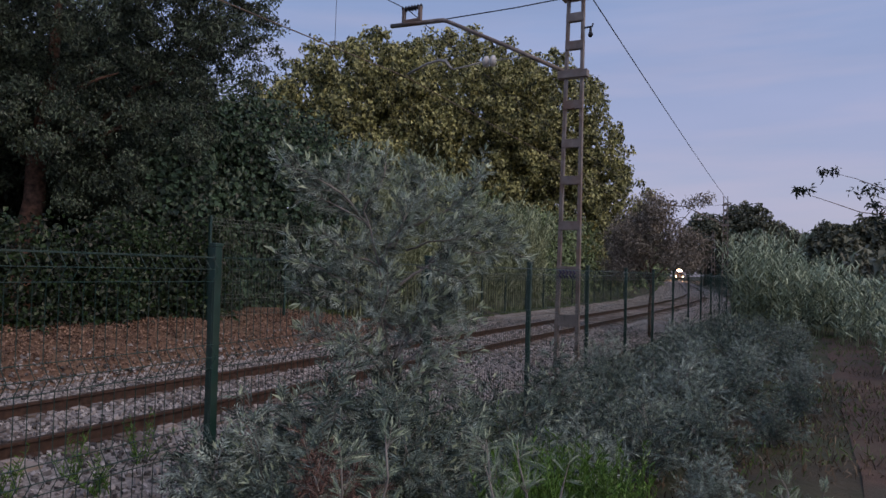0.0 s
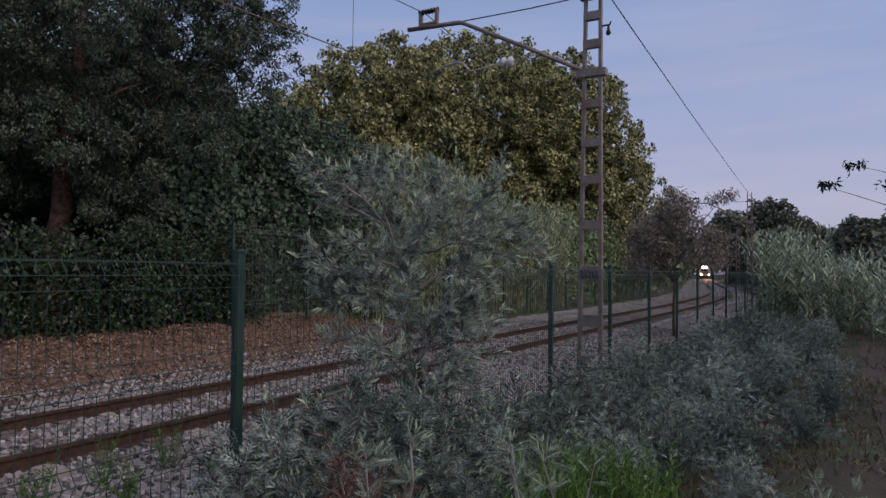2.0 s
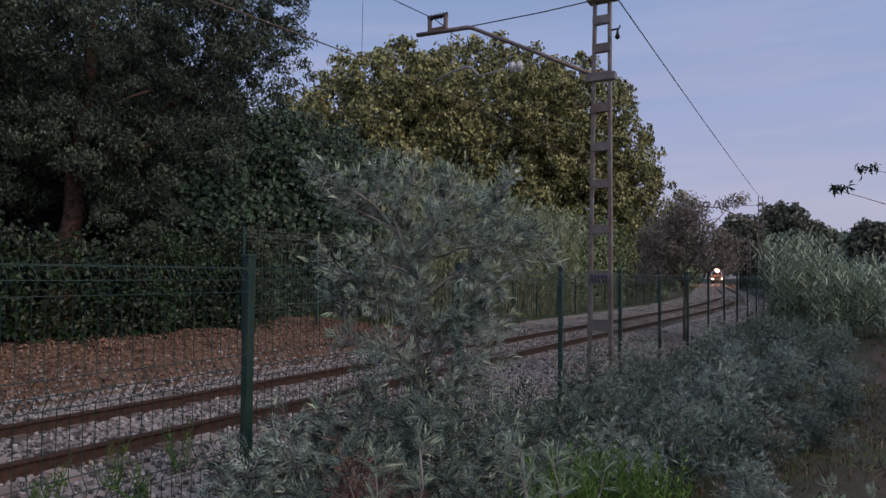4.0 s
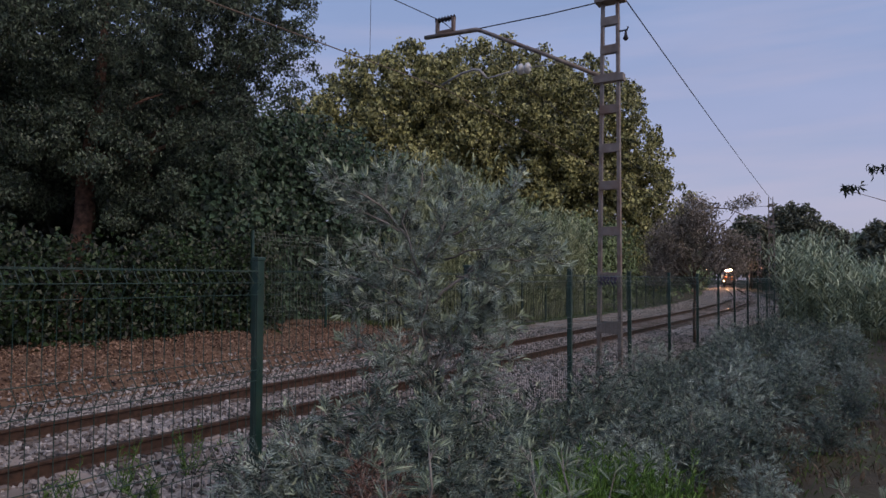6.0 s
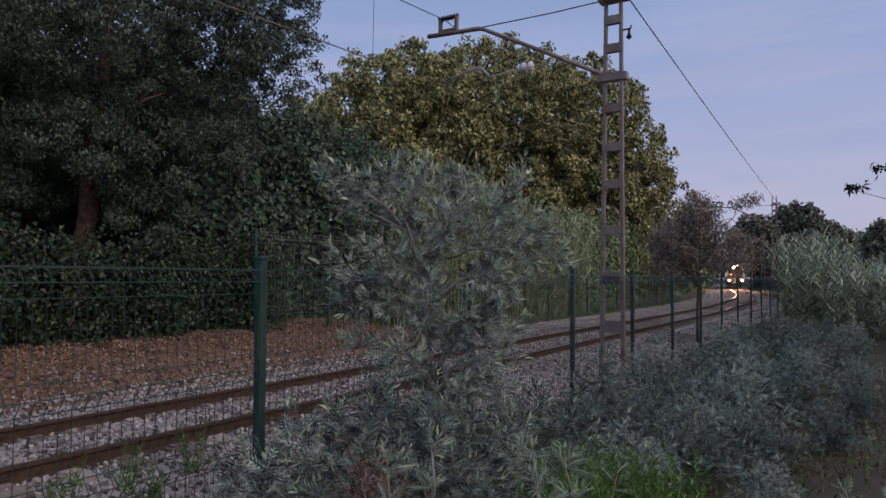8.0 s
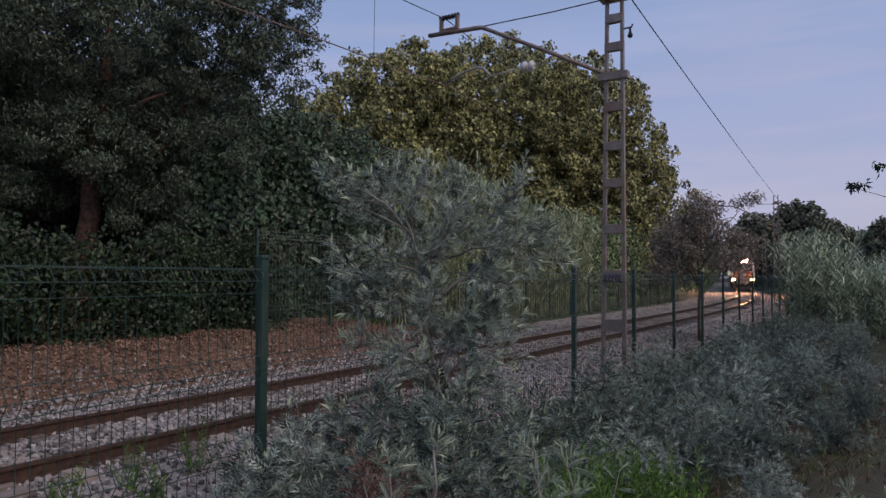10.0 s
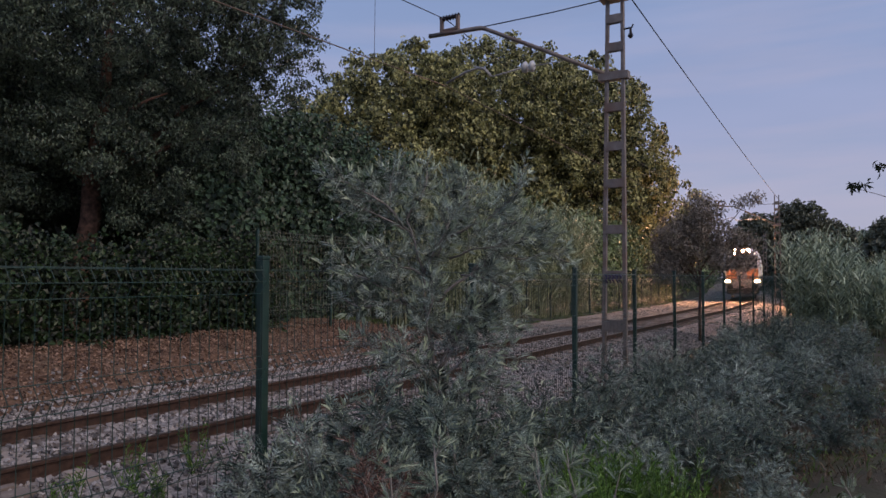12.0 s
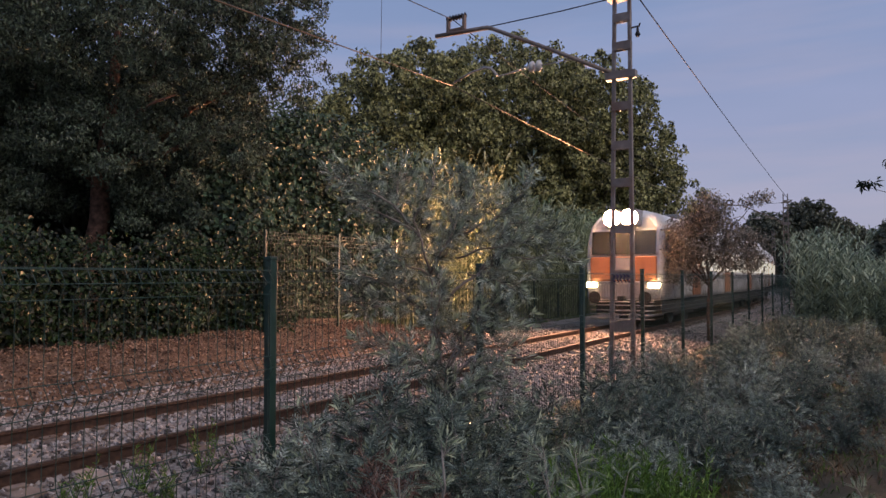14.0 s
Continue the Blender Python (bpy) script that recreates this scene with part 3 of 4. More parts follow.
def build_wires():
    bm = bmesh.new()
    for k in range(3):
        tube(bm, hang(mast_point(k, 4.08, 8.02), mast_point(k + 1, 4.08, 8.02), 0.75), 0.011, 5)
    tagged(part("messenger_wire", bm, M_WIRE, None), "dark sagging messenger cable above the track", "overhead wire")
    bm = bmesh.new()
    for k in range(3):
        tube(bm, hang(mast_point(k, 4.1, 5.3 if k == 0 else 6.4), mast_point(k + 1, 4.1, 6.4), 0.12), 0.013, 5)
    tagged(part("contact_wire", bm, M_COPPER, None), "thin bronze contact wire over the rails", "overhead wire")
    for k in range(3):
        for s in (0.12, 0.27, 0.42, 0.58, 0.73, 0.917):
            a, b = Vector(mast_point(k, 4.08, 8.02)).lerp(Vector(mast_point(k + 1, 4.08, 8.02)), s), Vector(mast_point(k, 4.1, 5.3 if k == 0 else 6.4)).lerp(Vector(mast_point(k + 1, 4.1, 6.4)), s)
            a.z -= 0.75 * 4 * s * (1 - s)
            b.z -= 0.12 * 4 * s * (1 - s)
            bm = bmesh.new()
            tube(bm, [a, b], 0.005, 4)
            tagged(part("dropper_wire", bm, M_WIRE, None), "thin vertical dropper between overhead wires", "overhead wire", "droppers")
    bm = bmesh.new()
    for k in range(3):
        tube(bm, hang(mast_point(k, -0.22, 7.9), mast_point(k + 1, -0.22, 7.9), 0.12), 0.014, 5)
    tagged(part("feeder_wire", bm, M_WIRE, None), "dark feeder cable running from mast to mast", "overhead wire")


build_wires()


# ---- plants ----
def oak():
    t = empty("tree", "tall dark evergreen oak with hanging leafy boughs", "tree", m=pose(9.4, 16.1, 0.6, 0, 0, -58))
    bm = bmesh.new()
    tube(bm, [(-0.20, 0, -0.3), (-0.14, 0, 0.4), (-0.12, 0.0, 1.1), (-0.02, 0.02, 1.8), (0.12, 0.05, 2.6), (0.08, 0.1, 3.6), (0.3, 0.2, 5.5), (0.5, 0.1, 8)], [0.42, 0.31, 0.27, 0.25, 0.24, 0.21, 0.15, 0.06], 12)
    part("trunk", bm, M_BARK, t)
    branches("limb", (0.12, 0.1, 3.5), [(-2.2, 0.4, 5.5), (2.2, -0.6, 5.5), (3.8, 0.2, 6.5), (-0.9, -0.3, 4.6), (0.8, 1.5, 7.0), (3.0, 0.3, 4.6)], 0.12, M_BARK, t, 3)
    lobes = [((0.6, 0.3, 7.3), (4.2, 3.2, 2.6)), ((4.3, 0.0, 7.2), (1.6, 1.5, 2.2)), ((1.9, -0.4, 3.9), (1.2, 0.9, 1.5)), ((3.35, -0.2, 4.7), (1.05, 0.9, 1.5)),
             ((-1.25, -0.3, 3.5), (0.95, 0.8, 1.6)), ((-2.4, 0.0, 5.0), (1.3, 1.2, 1.9)), ((2.0, 0.3, 9.4), (2.5, 2.2, 2.0)), ((0.35, -0.6, 4.9), (1.4, 0.9, 1.1)), ((1.3, -0.5, 2.9), (0.55, 0.5, 0.9)), ((2.2, -0.2, 2.5), (0.6, 0.6, 0.9)),
             ((0.0, -1.2, 4.3), (1.5, 0.7, 0.95)), ((-1.6, -0.9, 2.9), (0.8, 0.6, 1.0)), ((1.0, -1.2, 4.0), (1.0, 0.6, 0.9))]
    crown("crown", billow(lobes, 190, 0.28, 6), 1500, 72, 0.085, M_OAK, t, 5, 0.17, 0.9, 0.2, 0.5, lump=0.25)
    return t


def row_tree(x, y, z, scale, seed, material, label, leaf_size=0.16, clumps=420):
    t = empty("tree", label, "tree", m=pose(x, y, z))
    bm = bmesh.new()
    tube(bm, [(0, 0, -0.3), (0.1, 0, 1.2 * scale), (0.0, 0.1, 2.6 * scale), (0.1, 0, 4.5 * scale)], [0.22 * scale, 0.16 * scale, 0.13 * scale, 0.05], 8)
    part("trunk", bm, M_BARK, t)
    branches("limb", (0.05, 0.05, 2.2 * scale), [(1.2 * scale, 0.6, 4 * scale), (-1.2 * scale, -0.3, 4.2 * scale), (0.2, -1.2 * scale, 3.8 * scale)], 0.09 * scale, M_BARK, t, seed)
    crown("crown", [((0, 0, 4.4 * scale), (2.2 * scale, 2.2 * scale, 2.4 * scale)), ((0.6 * scale, -0.8 * scale, 2.8 * scale), (1.6 * scale, 1.5 * scale, 1.8 * scale))],
          clumps, 36, leaf_size, material, t, seed, 0.4 * scale, 0.4, 0.6)
    return t


def hedge(name, label, x0, x1, y, height, depth, material, clumps, per, size, seed, base=0.55, ragged=0.5, spread=0.3):
    """A long leafy bank; height is a list of (x, top)."""
    r = np.random.default_rng(seed)
    t = empty(name, label, "hedge", m=pose(0, 0, 0))
    n = clumps
    x = r.uniform(x0, x1, n)
    top = np.interp(x, [h[0] for h in height], [h[1] for h in height]) + ragged * np.array([noise.noise(Vector((a * 0.9, seed, 0))) for a in x])
    h = r.random(n)
    z = base + (top - base) * h
    bulge = np.sqrt(np.clip(1 - (h * 1.9 - 0.9) ** 2 * 0.6, 0.1, 1)) * (0.75 + 0.5 * np.array([noise.noise(Vector((a * 0.8, b * 0.8, seed + 9))) for a, b in zip(x, z)]))
    yy = y + np.array([track_y(a) - 7.7 for a in x]) - depth * bulge + depth * 0.75 * r.random(n) ** 2
    cen = np.stack([x, yy, z], 1)
    m = np.repeat(np.arange(n), per)
    off = r.normal(size=(len(m), 3)) * spread
    pos = cen[m] + off
    nor = unit(np.array([-0.25, -1.0, 0.7]) + unit(off) * 0.6 + r.normal(size=pos.shape) * 0.5)
    along = np.cross(nor, r.normal(size=pos.shape)) + [0, 0, -0.5]
    L = size * (0.6 + 0.8 * r.random(len(pos)))
    v, f = leaf_arrays(pos, along, nor, L, L * 0.8)
    tagged(arrays("foliage", v, f, material, t), kind="stuff")
    bm = bmesh.new()
    for k in range(int((x1 - x0) * 1.2)):
        a = x0 + (x1 - x0) * r.random()
        b = y + track_y(a) - 7.7 + 0.1 * r.random()
        zt = float(np.interp(a, [q[0] for q in height], [q[1] for q in height])) * 0.85
        tube(bm, [(a, b, base - 0.15), (a + r.normal() * 0.1, b - 0.1, base + (zt - base) * 0.4), (a + r.normal() * 0.3, b + r.normal() * 0.1, zt)], [0.04, 0.03, 0.012], 5)
    tagged(part("stem_work", bm, M_BARK, t), kind="stuff")
    return t


def plane_tree(x, y, lobes, seed, clumps):
    """lobes: (centre, radii) of the crown in the world."""
    t = empty("plane_tree", "large dense plane tree with a broad rounded olive-green crown", "tree", "plane trees", m=pose(x, y, 0.6))
    bm = bmesh.new()
    tube(bm, [(0, 0, -0.6), (0.1, 0, 2), (0, 0.2, 5), (0.2, 0, 10)], [0.5, 0.4, 0.34, 0.1], 10)
    part("trunk", bm, M_BARK_GREY, t)
    branches("limb", (0, 0.1, 3.5), [(4, 1, 9), (-4, -1, 9), (1, 4, 10), (0, -4, 9), (2, -3, 12), (-2, 2, 12)], 0.2, M_BARK_GREY, t, seed)
    own = [((a - x, b - y, c - 0.6), rad) for (a, b, c), rad in lobes]
    crown("crown", billow(own, 60, 0.30, seed), clumps, 40, 0.25, M_PLANE, t, seed, 0.36, 0.8, 0.3, 0.75, low=-0.6, lump=0.16)
    return t


def fronds(pos, along, side, length, pinnae=5, spread=0.36, fill=0.26, slant=0.5):
    """Feathery twice-divided leaves: pairs of narrow leaflets along a drooping stalk."""
    n = len(pos)
    along, side = unit(along), unit(side - along * np.sum(unit(along) * side, 1, keepdims=True))
    up = np.cross(along, side)
    s = np.linspace(0.12, 1.0, pinnae)
    S = np.repeat(s[None], n, 0).reshape(-1, 1)
    k = np.repeat(np.arange(n), pinnae)
    L = length[k][:, None]
    p = pos[k] + along[k] * L * S - up[k] * L * 0.22 * S ** 2
    a0 = along[k] - up[k] * 0.35 * S
    vs, fs, n0 = [], [], 0
    for sg in (-1, 1):
        d = a0 * (1.35 - slant) + sg * side[k] * slant + up[k] * 0.1
        pl = (L * spread * np.sin(np.pi * (0.15 + 0.78 * S)))[:, 0]
        v, f = leaf_arrays(p, d, up[k] + rng.normal(size=p.shape) * 0.1, pl, pl * fill, 0.2)
        vs.append(v), fs.append(f + n0)
        n0 += len(v)
    e = leaf_arrays(pos, along - up * 0.2, up, length, length * 0.03)
    vs.append(e[0]), fs.append(e[1] + n0)
    return np.concatenate(vs), np.concatenate(fs)


def wattle(label, m, limbs, size, material, seed, group="", name="wattle_bush", young=None, node=0.07, reach=0.28, step=0.026, tuft=(3, 0.42, 0.45), lace=(5, 0.38, 0.27, 0.6), stout=0.016, first=0.3):
    """A feathery silver wattle: limbs (lines of points), twigs along them and arching fronds round each twig."""
    r = np.random.default_rng(seed)
    t = empty(name, label, "shrub", group, m)
    stems, twigs = bmesh.new(), bmesh.new()
    P, A, Sd, Ln, Y, Yd, Yl = [], [], [], [], [], [], []
    for limb in limbs:
        pts = np.array(limb, float)
        run = np.concatenate([[0], np.cumsum(np.linalg.norm(np.diff(pts, axis=0), axis=1))])
        whole = run[-1]
        n = max(4, int(whole / 0.12))
        u = np.linspace(0, whole, n + 1)
        line = np.stack([np.interp(u, run, pts[:, k]) for k in range(3)], 1)
        line[1:-1] = (line[:-2] + 2 * line[1:-1] + line[2:]) / 4 + r.normal(size=(n - 1, 3)) * 0.012
        tube(stems, line, list(stout * (0.45 + 0.4 * min(whole, 2)) * (1 - 0.8 * u / whole) + 0.002), 6)
        marks = np.append(np.arange(first * whole, whole, node), whole)
        for mark in marks:
            at_end = mark == whole
            k = min(n - 1, int(mark / whole * n))
            way0 = unit(line[k + 1] - line[k])
            root = line[k] + (line[k + 1] - line[k]) * (mark / whole * n - k)
            for _ in range(1 if at_end else 2):
                out = unit(np.cross(way0, r.normal(size=3)))
                way = way0 if at_end else unit(way0 * 0.75 + out * 0.8 + [0, 0, 0.28])
                ln = reach * (0.45 + 0.75 * r.random()) * (1 - 0.35 * mark / whole)
                bow = r.normal(size=3) * 0.14 + [0, 0, 0.12]
                f = lambda q: root + way * ln * q + bow * ln * q * q
                tube(twigs, [f(0), f(0.5), f(1)], [0.0035, 0.0026, 0.0013], 3, False)
                o1 = unit(np.cross(way, [0.3, 0.5, 0.8]))
                o2 = np.cross(way, o1)
                count = max(3, int(ln / step))
                spin = r.random() * 6.28
                for i in range(count):
                    q = 0.12 + 0.88 * (i + 0.5) / count
                    side = o1 * math.cos(spin + i * 2.4) + o2 * math.sin(spin + i * 2.4)
                    go = unit(way * (0.45 + 0.5 * q) + side * (1.0 - 0.4 * q) + r.normal(size=3) * 0.15)
                    P.append(f(q)), A.append(go), Sd.append(np.cross(np.array([0, 0, 0.8]) + side * 0.35 + r.normal(size=3) * 0.25, go) + 1e-4)
                    Ln.append(size * (0.65 + 0.6 * r.random()) * (1.05 - 0.35 * q))
                for _ in range(tuft[0]):
                    Y.append(f(0.97)), Yd.append(way + [0, 0, 0.35] + r.normal(size=3) * 0.33), Yl.append(size * (tuft[1] + tuft[2] * r.random()))
    tagged(part("stem_work", stems, M_TWIG, t), kind="stuff")
    tagged(part("twig_work", twigs, M_TWIG, t), kind="stuff")
    P, A, Sd, Ln = (np.array(q) for q in (P, A, Sd, Ln))
    v, f = fronds(P, A, Sd, Ln, *lace)
    tagged(arrays("foliage", v, f, material, t), kind="stuff")
    if young:
        # pale folded shoots at the twig ends
        Y, Yd, Yl = np.array(Y), np.array(Yd), np.array(Yl)
        v, f = leaf_arrays(Y, Yd, np.cross(Yd, r.normal(size=Y.shape)), Yl, Yl * 0.2, 0.5)
        tagged(arrays("young_foliage", v, f, young, t), kind="stuff")
    return t


def spread_limbs(seed, n, wide, tall, base=0.08):
    """Limbs that rise from one foot and arch outwards into a low dome."""
    r = np.random.default_rng(seed)
    out = []
    for k in range(n):
        a = k * 2.4 + r.normal() * 0.3
        s = math.sqrt((k + 0.5) / n)
        e = np.array([math.cos(a) * wide * s, math.sin(a) * wide * s, tall * (1.05 - 0.62 * s * s) * (0.8 + 0.35 * r.random())])
        b = np.array([r.normal() * base, r.normal() * base, -0.1])
        out.append([b, b + (e - b) * [0.28, 0.28, 0.45], b + (e - b) * [0.62, 0.62, 0.82], e])
    return out


def straps(pos, along, length, width, droop, r):
    """Long arching blades: five corners, three triangles each."""
    along = unit(along)
    side = unit(np.cross(along, r.normal(size=pos.shape) + [0, 0, 1e-3]))
    L, W = length[:, None], width[:, None]
    down = np.array([0, 0, -1.0]) * droop[:, None]
    m = pos + along * L * 0.5 + down * L * 0.18
    e = pos + along * L * 0.88 + down * L * 0.72
    v = np.stack([pos - side * W * 0.35, pos + side * W * 0.35, m - side * W * 0.5, m + side * W * 0.5, e], 1).reshape(-1, 3)
    i = np.arange(len(pos))[:, None] * 5
    return v, np.concatenate([i + [0, 1, 3], i + [0, 3, 2], i + [2, 3, 4]], 1).reshape(-1, 3)


def reed_bed(label, x0, x1, y0, y1, base, tops, n, material, seed, blade=0.45, width=0.032):
    r = np.random.default_rng(seed)
    t = empty("reed_clump", label, "reeds")
    x, y = r.uniform(x0, x1, n), r.uniform(y0, y1, n)
    y = y + np.array([track_y(a) - 7.7 for a in x])
    top = np.interp(x, [p[0] for p in tops], [p[1] for p in tops]) * (0.68 + 0.34 * r.random(n))
    bm = bmesh.new()
    lean = r.normal(size=(n, 2)) * 0.14
    P, A = [], []
    for k in range(n):
        h = top[k] - base
        f = lambda s: np.array([x[k] + lean[k, 0] * h * s * s, y[k] + lean[k, 1] * h * s * s, base + h * s])
        tube(bm, [f(-0.03), f(0.5), f(1)], [0.012, 0.010, 0.004], 4, False)
        m = int(9 + h * 3.2)
        for i in range(m):
            s = 0.15 + 0.85 * (i + r.random()) / m
            a = r.random() * 6.28
            P.append(f(s)), A.append((math.cos(a) * 0.8, math.sin(a) * 0.8, 0.85 + 0.7 * s))
    tagged(part("cane_stand", bm, M_REED, t), kind="stuff")
    P, A = np.array(P), np.array(A)
    q = len(P)
    v, f = straps(P, A, blade * (0.6 + 0.8 * r.random(q)), width * (0.7 + 0.6 * r.random(q)), 0.3 + 0.9 * r.random(q), r)
    tagged(arrays("blade_mass", v, f, material, t), kind="stuff")
    return t


def grass_patch(name, label, x0, x1, y0, y1, n, height, material, seed, width=0.012, lean=0.35):
    r = np.random.default_rng(seed)
    x, y = r.uniform(x0, x1, n), r.uniform(y0, y1, n)
    if y0 > 8:
        y = y + np.array([track_y(a) - 7.7 for a in x])
    keep = np.array([noise.noise(Vector((a * 0.8, b * 0.8, seed))) for a, b in zip(x, y)]) > -0.12
    x, y = x[keep], y[keep]
    z = np.array([ground_z(a, b) for a, b in zip(x, y)]) - 0.02
    w = y - np.array([track_y(a) - 7.7 for a in x])
    z = np.where(w > 10.5, [bank_h(a, b) - 0.02 for a, b in zip(x, w)], z)
    q = len(x)
    v, f = straps(np.stack([x, y, z], 1), r.normal(size=(q, 3)) * lean + [0, 0, 1], height * (0.4 + 0.9 * r.random(q)), width * (0.6 + 0.8 * r.random(q)), 0.2 + 0.9 * r.random(q), r)
    tagged(arrays(name, v, f, material), label, "grass", kind="stuff")


def weed(label, x, y, height, spread, stalks, material, seed, leaf_len=0.09):
    r = np.random.default_rng(seed)
    z0 = -0.34 if y > 4.8 else ground_z(x, y) - 0.03
    t = empty("weed", label, "weed", m=pose(x, y, z0))
    bm = bmesh.new()
    P, A = [], []
    for k in range(stalks):
        b = r.normal(size=3) * spread * [1, 1, 0]
        e = b + r.normal(size=3) * [0.12, 0.12, 0.05] + [0, 0, height * (0.6 + 0.5 * r.random())]
        tube(bm, [b, (b + e) / 2 + r.normal(size=3) * 0.01, e], [0.005, 0.004, 0.002], 4, False)
        for i in range(26):
            s = 0.1 + 0.9 * r.random()
            a = r.random() * 6.28
            P.append(b + (e - b) * s), A.append((math.cos(a), math.sin(a), 0.5 + r.random()))
    tagged(part("stalk_mass", bm, M_WEED, t), kind="stuff")
    P, A = np.array(P), np.array(A)
    L = leaf_len * (0.5 + 0.8 * r.random(len(P)))
    v, f = leaf_arrays(P, A, np.cross(A, r.normal(size=P.shape)), L, L * 0.24)
    tagged(arrays("leafage", v, f, material, t), kind="stuff")
    return t


oak()
row_tree(2.5, 19.5, 0.6, 1.7, 21, M_OAK, "dark evergreen oak standing behind the hedge", 0.17, 620)
row_tree(11.6, 16.6, 0.55, 1.1, 25, M_OAK, "slender dark evergreen oak behind the hedge", 0.10, 700)
row_tree(12.5, 22.0, 0.6, 1.8, 22, M_OAK, "dark evergreen oak in shade behind the hedge", 0.18, 620)
row_tree(7.0, 24.5, 0.6, 2.2, 23, M_OAK, "tall dark evergreen oak in deep shade", 0.2, 620)
row_tree(17.0, 19.5, 0.6, 1.25, 24, M_VINE, "leafy green tree overgrown by creepers", 0.16, 520)
hedge("ivy_hedge", "clipped green ivy hedge grown through the fence, shade put into its leaf colour", -8, 12.5, 13.25, [(-8, 2.3), (4, 2.45), (9, 2.5), (12.5, 3.0)], 1.0, M_IVY, 1800, 26, 0.10, 31, 0.28, 0.25, 0.16)
hedge("creeper_bank", "tall mass of broad-leaved creeper over shrubs", 11.0, 20.5, 14.8, [(11, 4.0), (12.5, 5.6), (14.5, 6.4), (18, 6.3), (20.5, 5.2)], 1.7, M_VINE, 1500, 26, 0.15, 32, 0.5, 0.7, 0.28)
hedge("shrub_bank", "tangled green shrubs behind the far fence", 19.5, 62, 15.0, [(19.5, 5.4), (26, 5.6), (34, 5.0), (44, 5.2), (62, 5.0)], 1.6, M_SHRUB, 1500, 24, 0.20, 33, -0.15, 0.9, 0.4)
reed_bed("pale feathery giant reeds growing on the bank", 17.5, 27.5, 12.7, 13.2, -0.1, [(17.5, 5.2), (21, 6.5), (25, 5.8), (27.5, 5.2)], 210, M_REED, 41, 0.65, 0.055)
reed_bed("pale feathery giant reeds behind the mast", 28.0, 36.0, 12.7, 13.2, -0.1, [(28, 5.1), (33, 5.2), (36, 4.6)], 220, M_REED, 42, 0.7, 0.06)
plane_tree(53.0, 19.0, [((52.1, 19.7, 11.9), (6.6, 6.6, 7.9)), ((53.3, 18.4, 6.0), (7.3, 7.3, 8.0))], 51, 2100)
plane_tree(46.7, 24.5, [((46.7, 24.5, 12.4), (8.1, 8.1, 8.1)), ((46.0, 22.5, 6.0), (7.0, 6.0, 6.0))], 52, 1900)
plane_tree(39.1, 27.3, [((39.1, 27.3, 11.2), (6.6, 6.6, 7.0)), ((33.8, 30.3, 9.2), (4.4, 4.4, 5.1)), ((38.0, 25.5, 5.5), (6.0, 5.0, 5.5))], 53, 1700)
# backing added behind the oaks, its leaves coloured as dark as their shade
hedge("dark_wood", "woodland closing the view behind the oaks, deep shade in its leaf colour", -25, 30, 29.0, [(-25, 11), (0, 12), (14, 10), (30, 9)], 3.0, M_SHADE_LEAF, 1500, 26, 0.55, 34, 0.5, 1.5, 0.7)
hedge("understory", "evergreen undergrowth beneath the oaks, shade put into its leaf colour", -9, 17, 20.0, [(-9, 5.5), (17, 5.0)], 1.6, M_SHADE_LEAF, 1000, 22, 0.22, 39, 0.5, 0.8, 0.35)


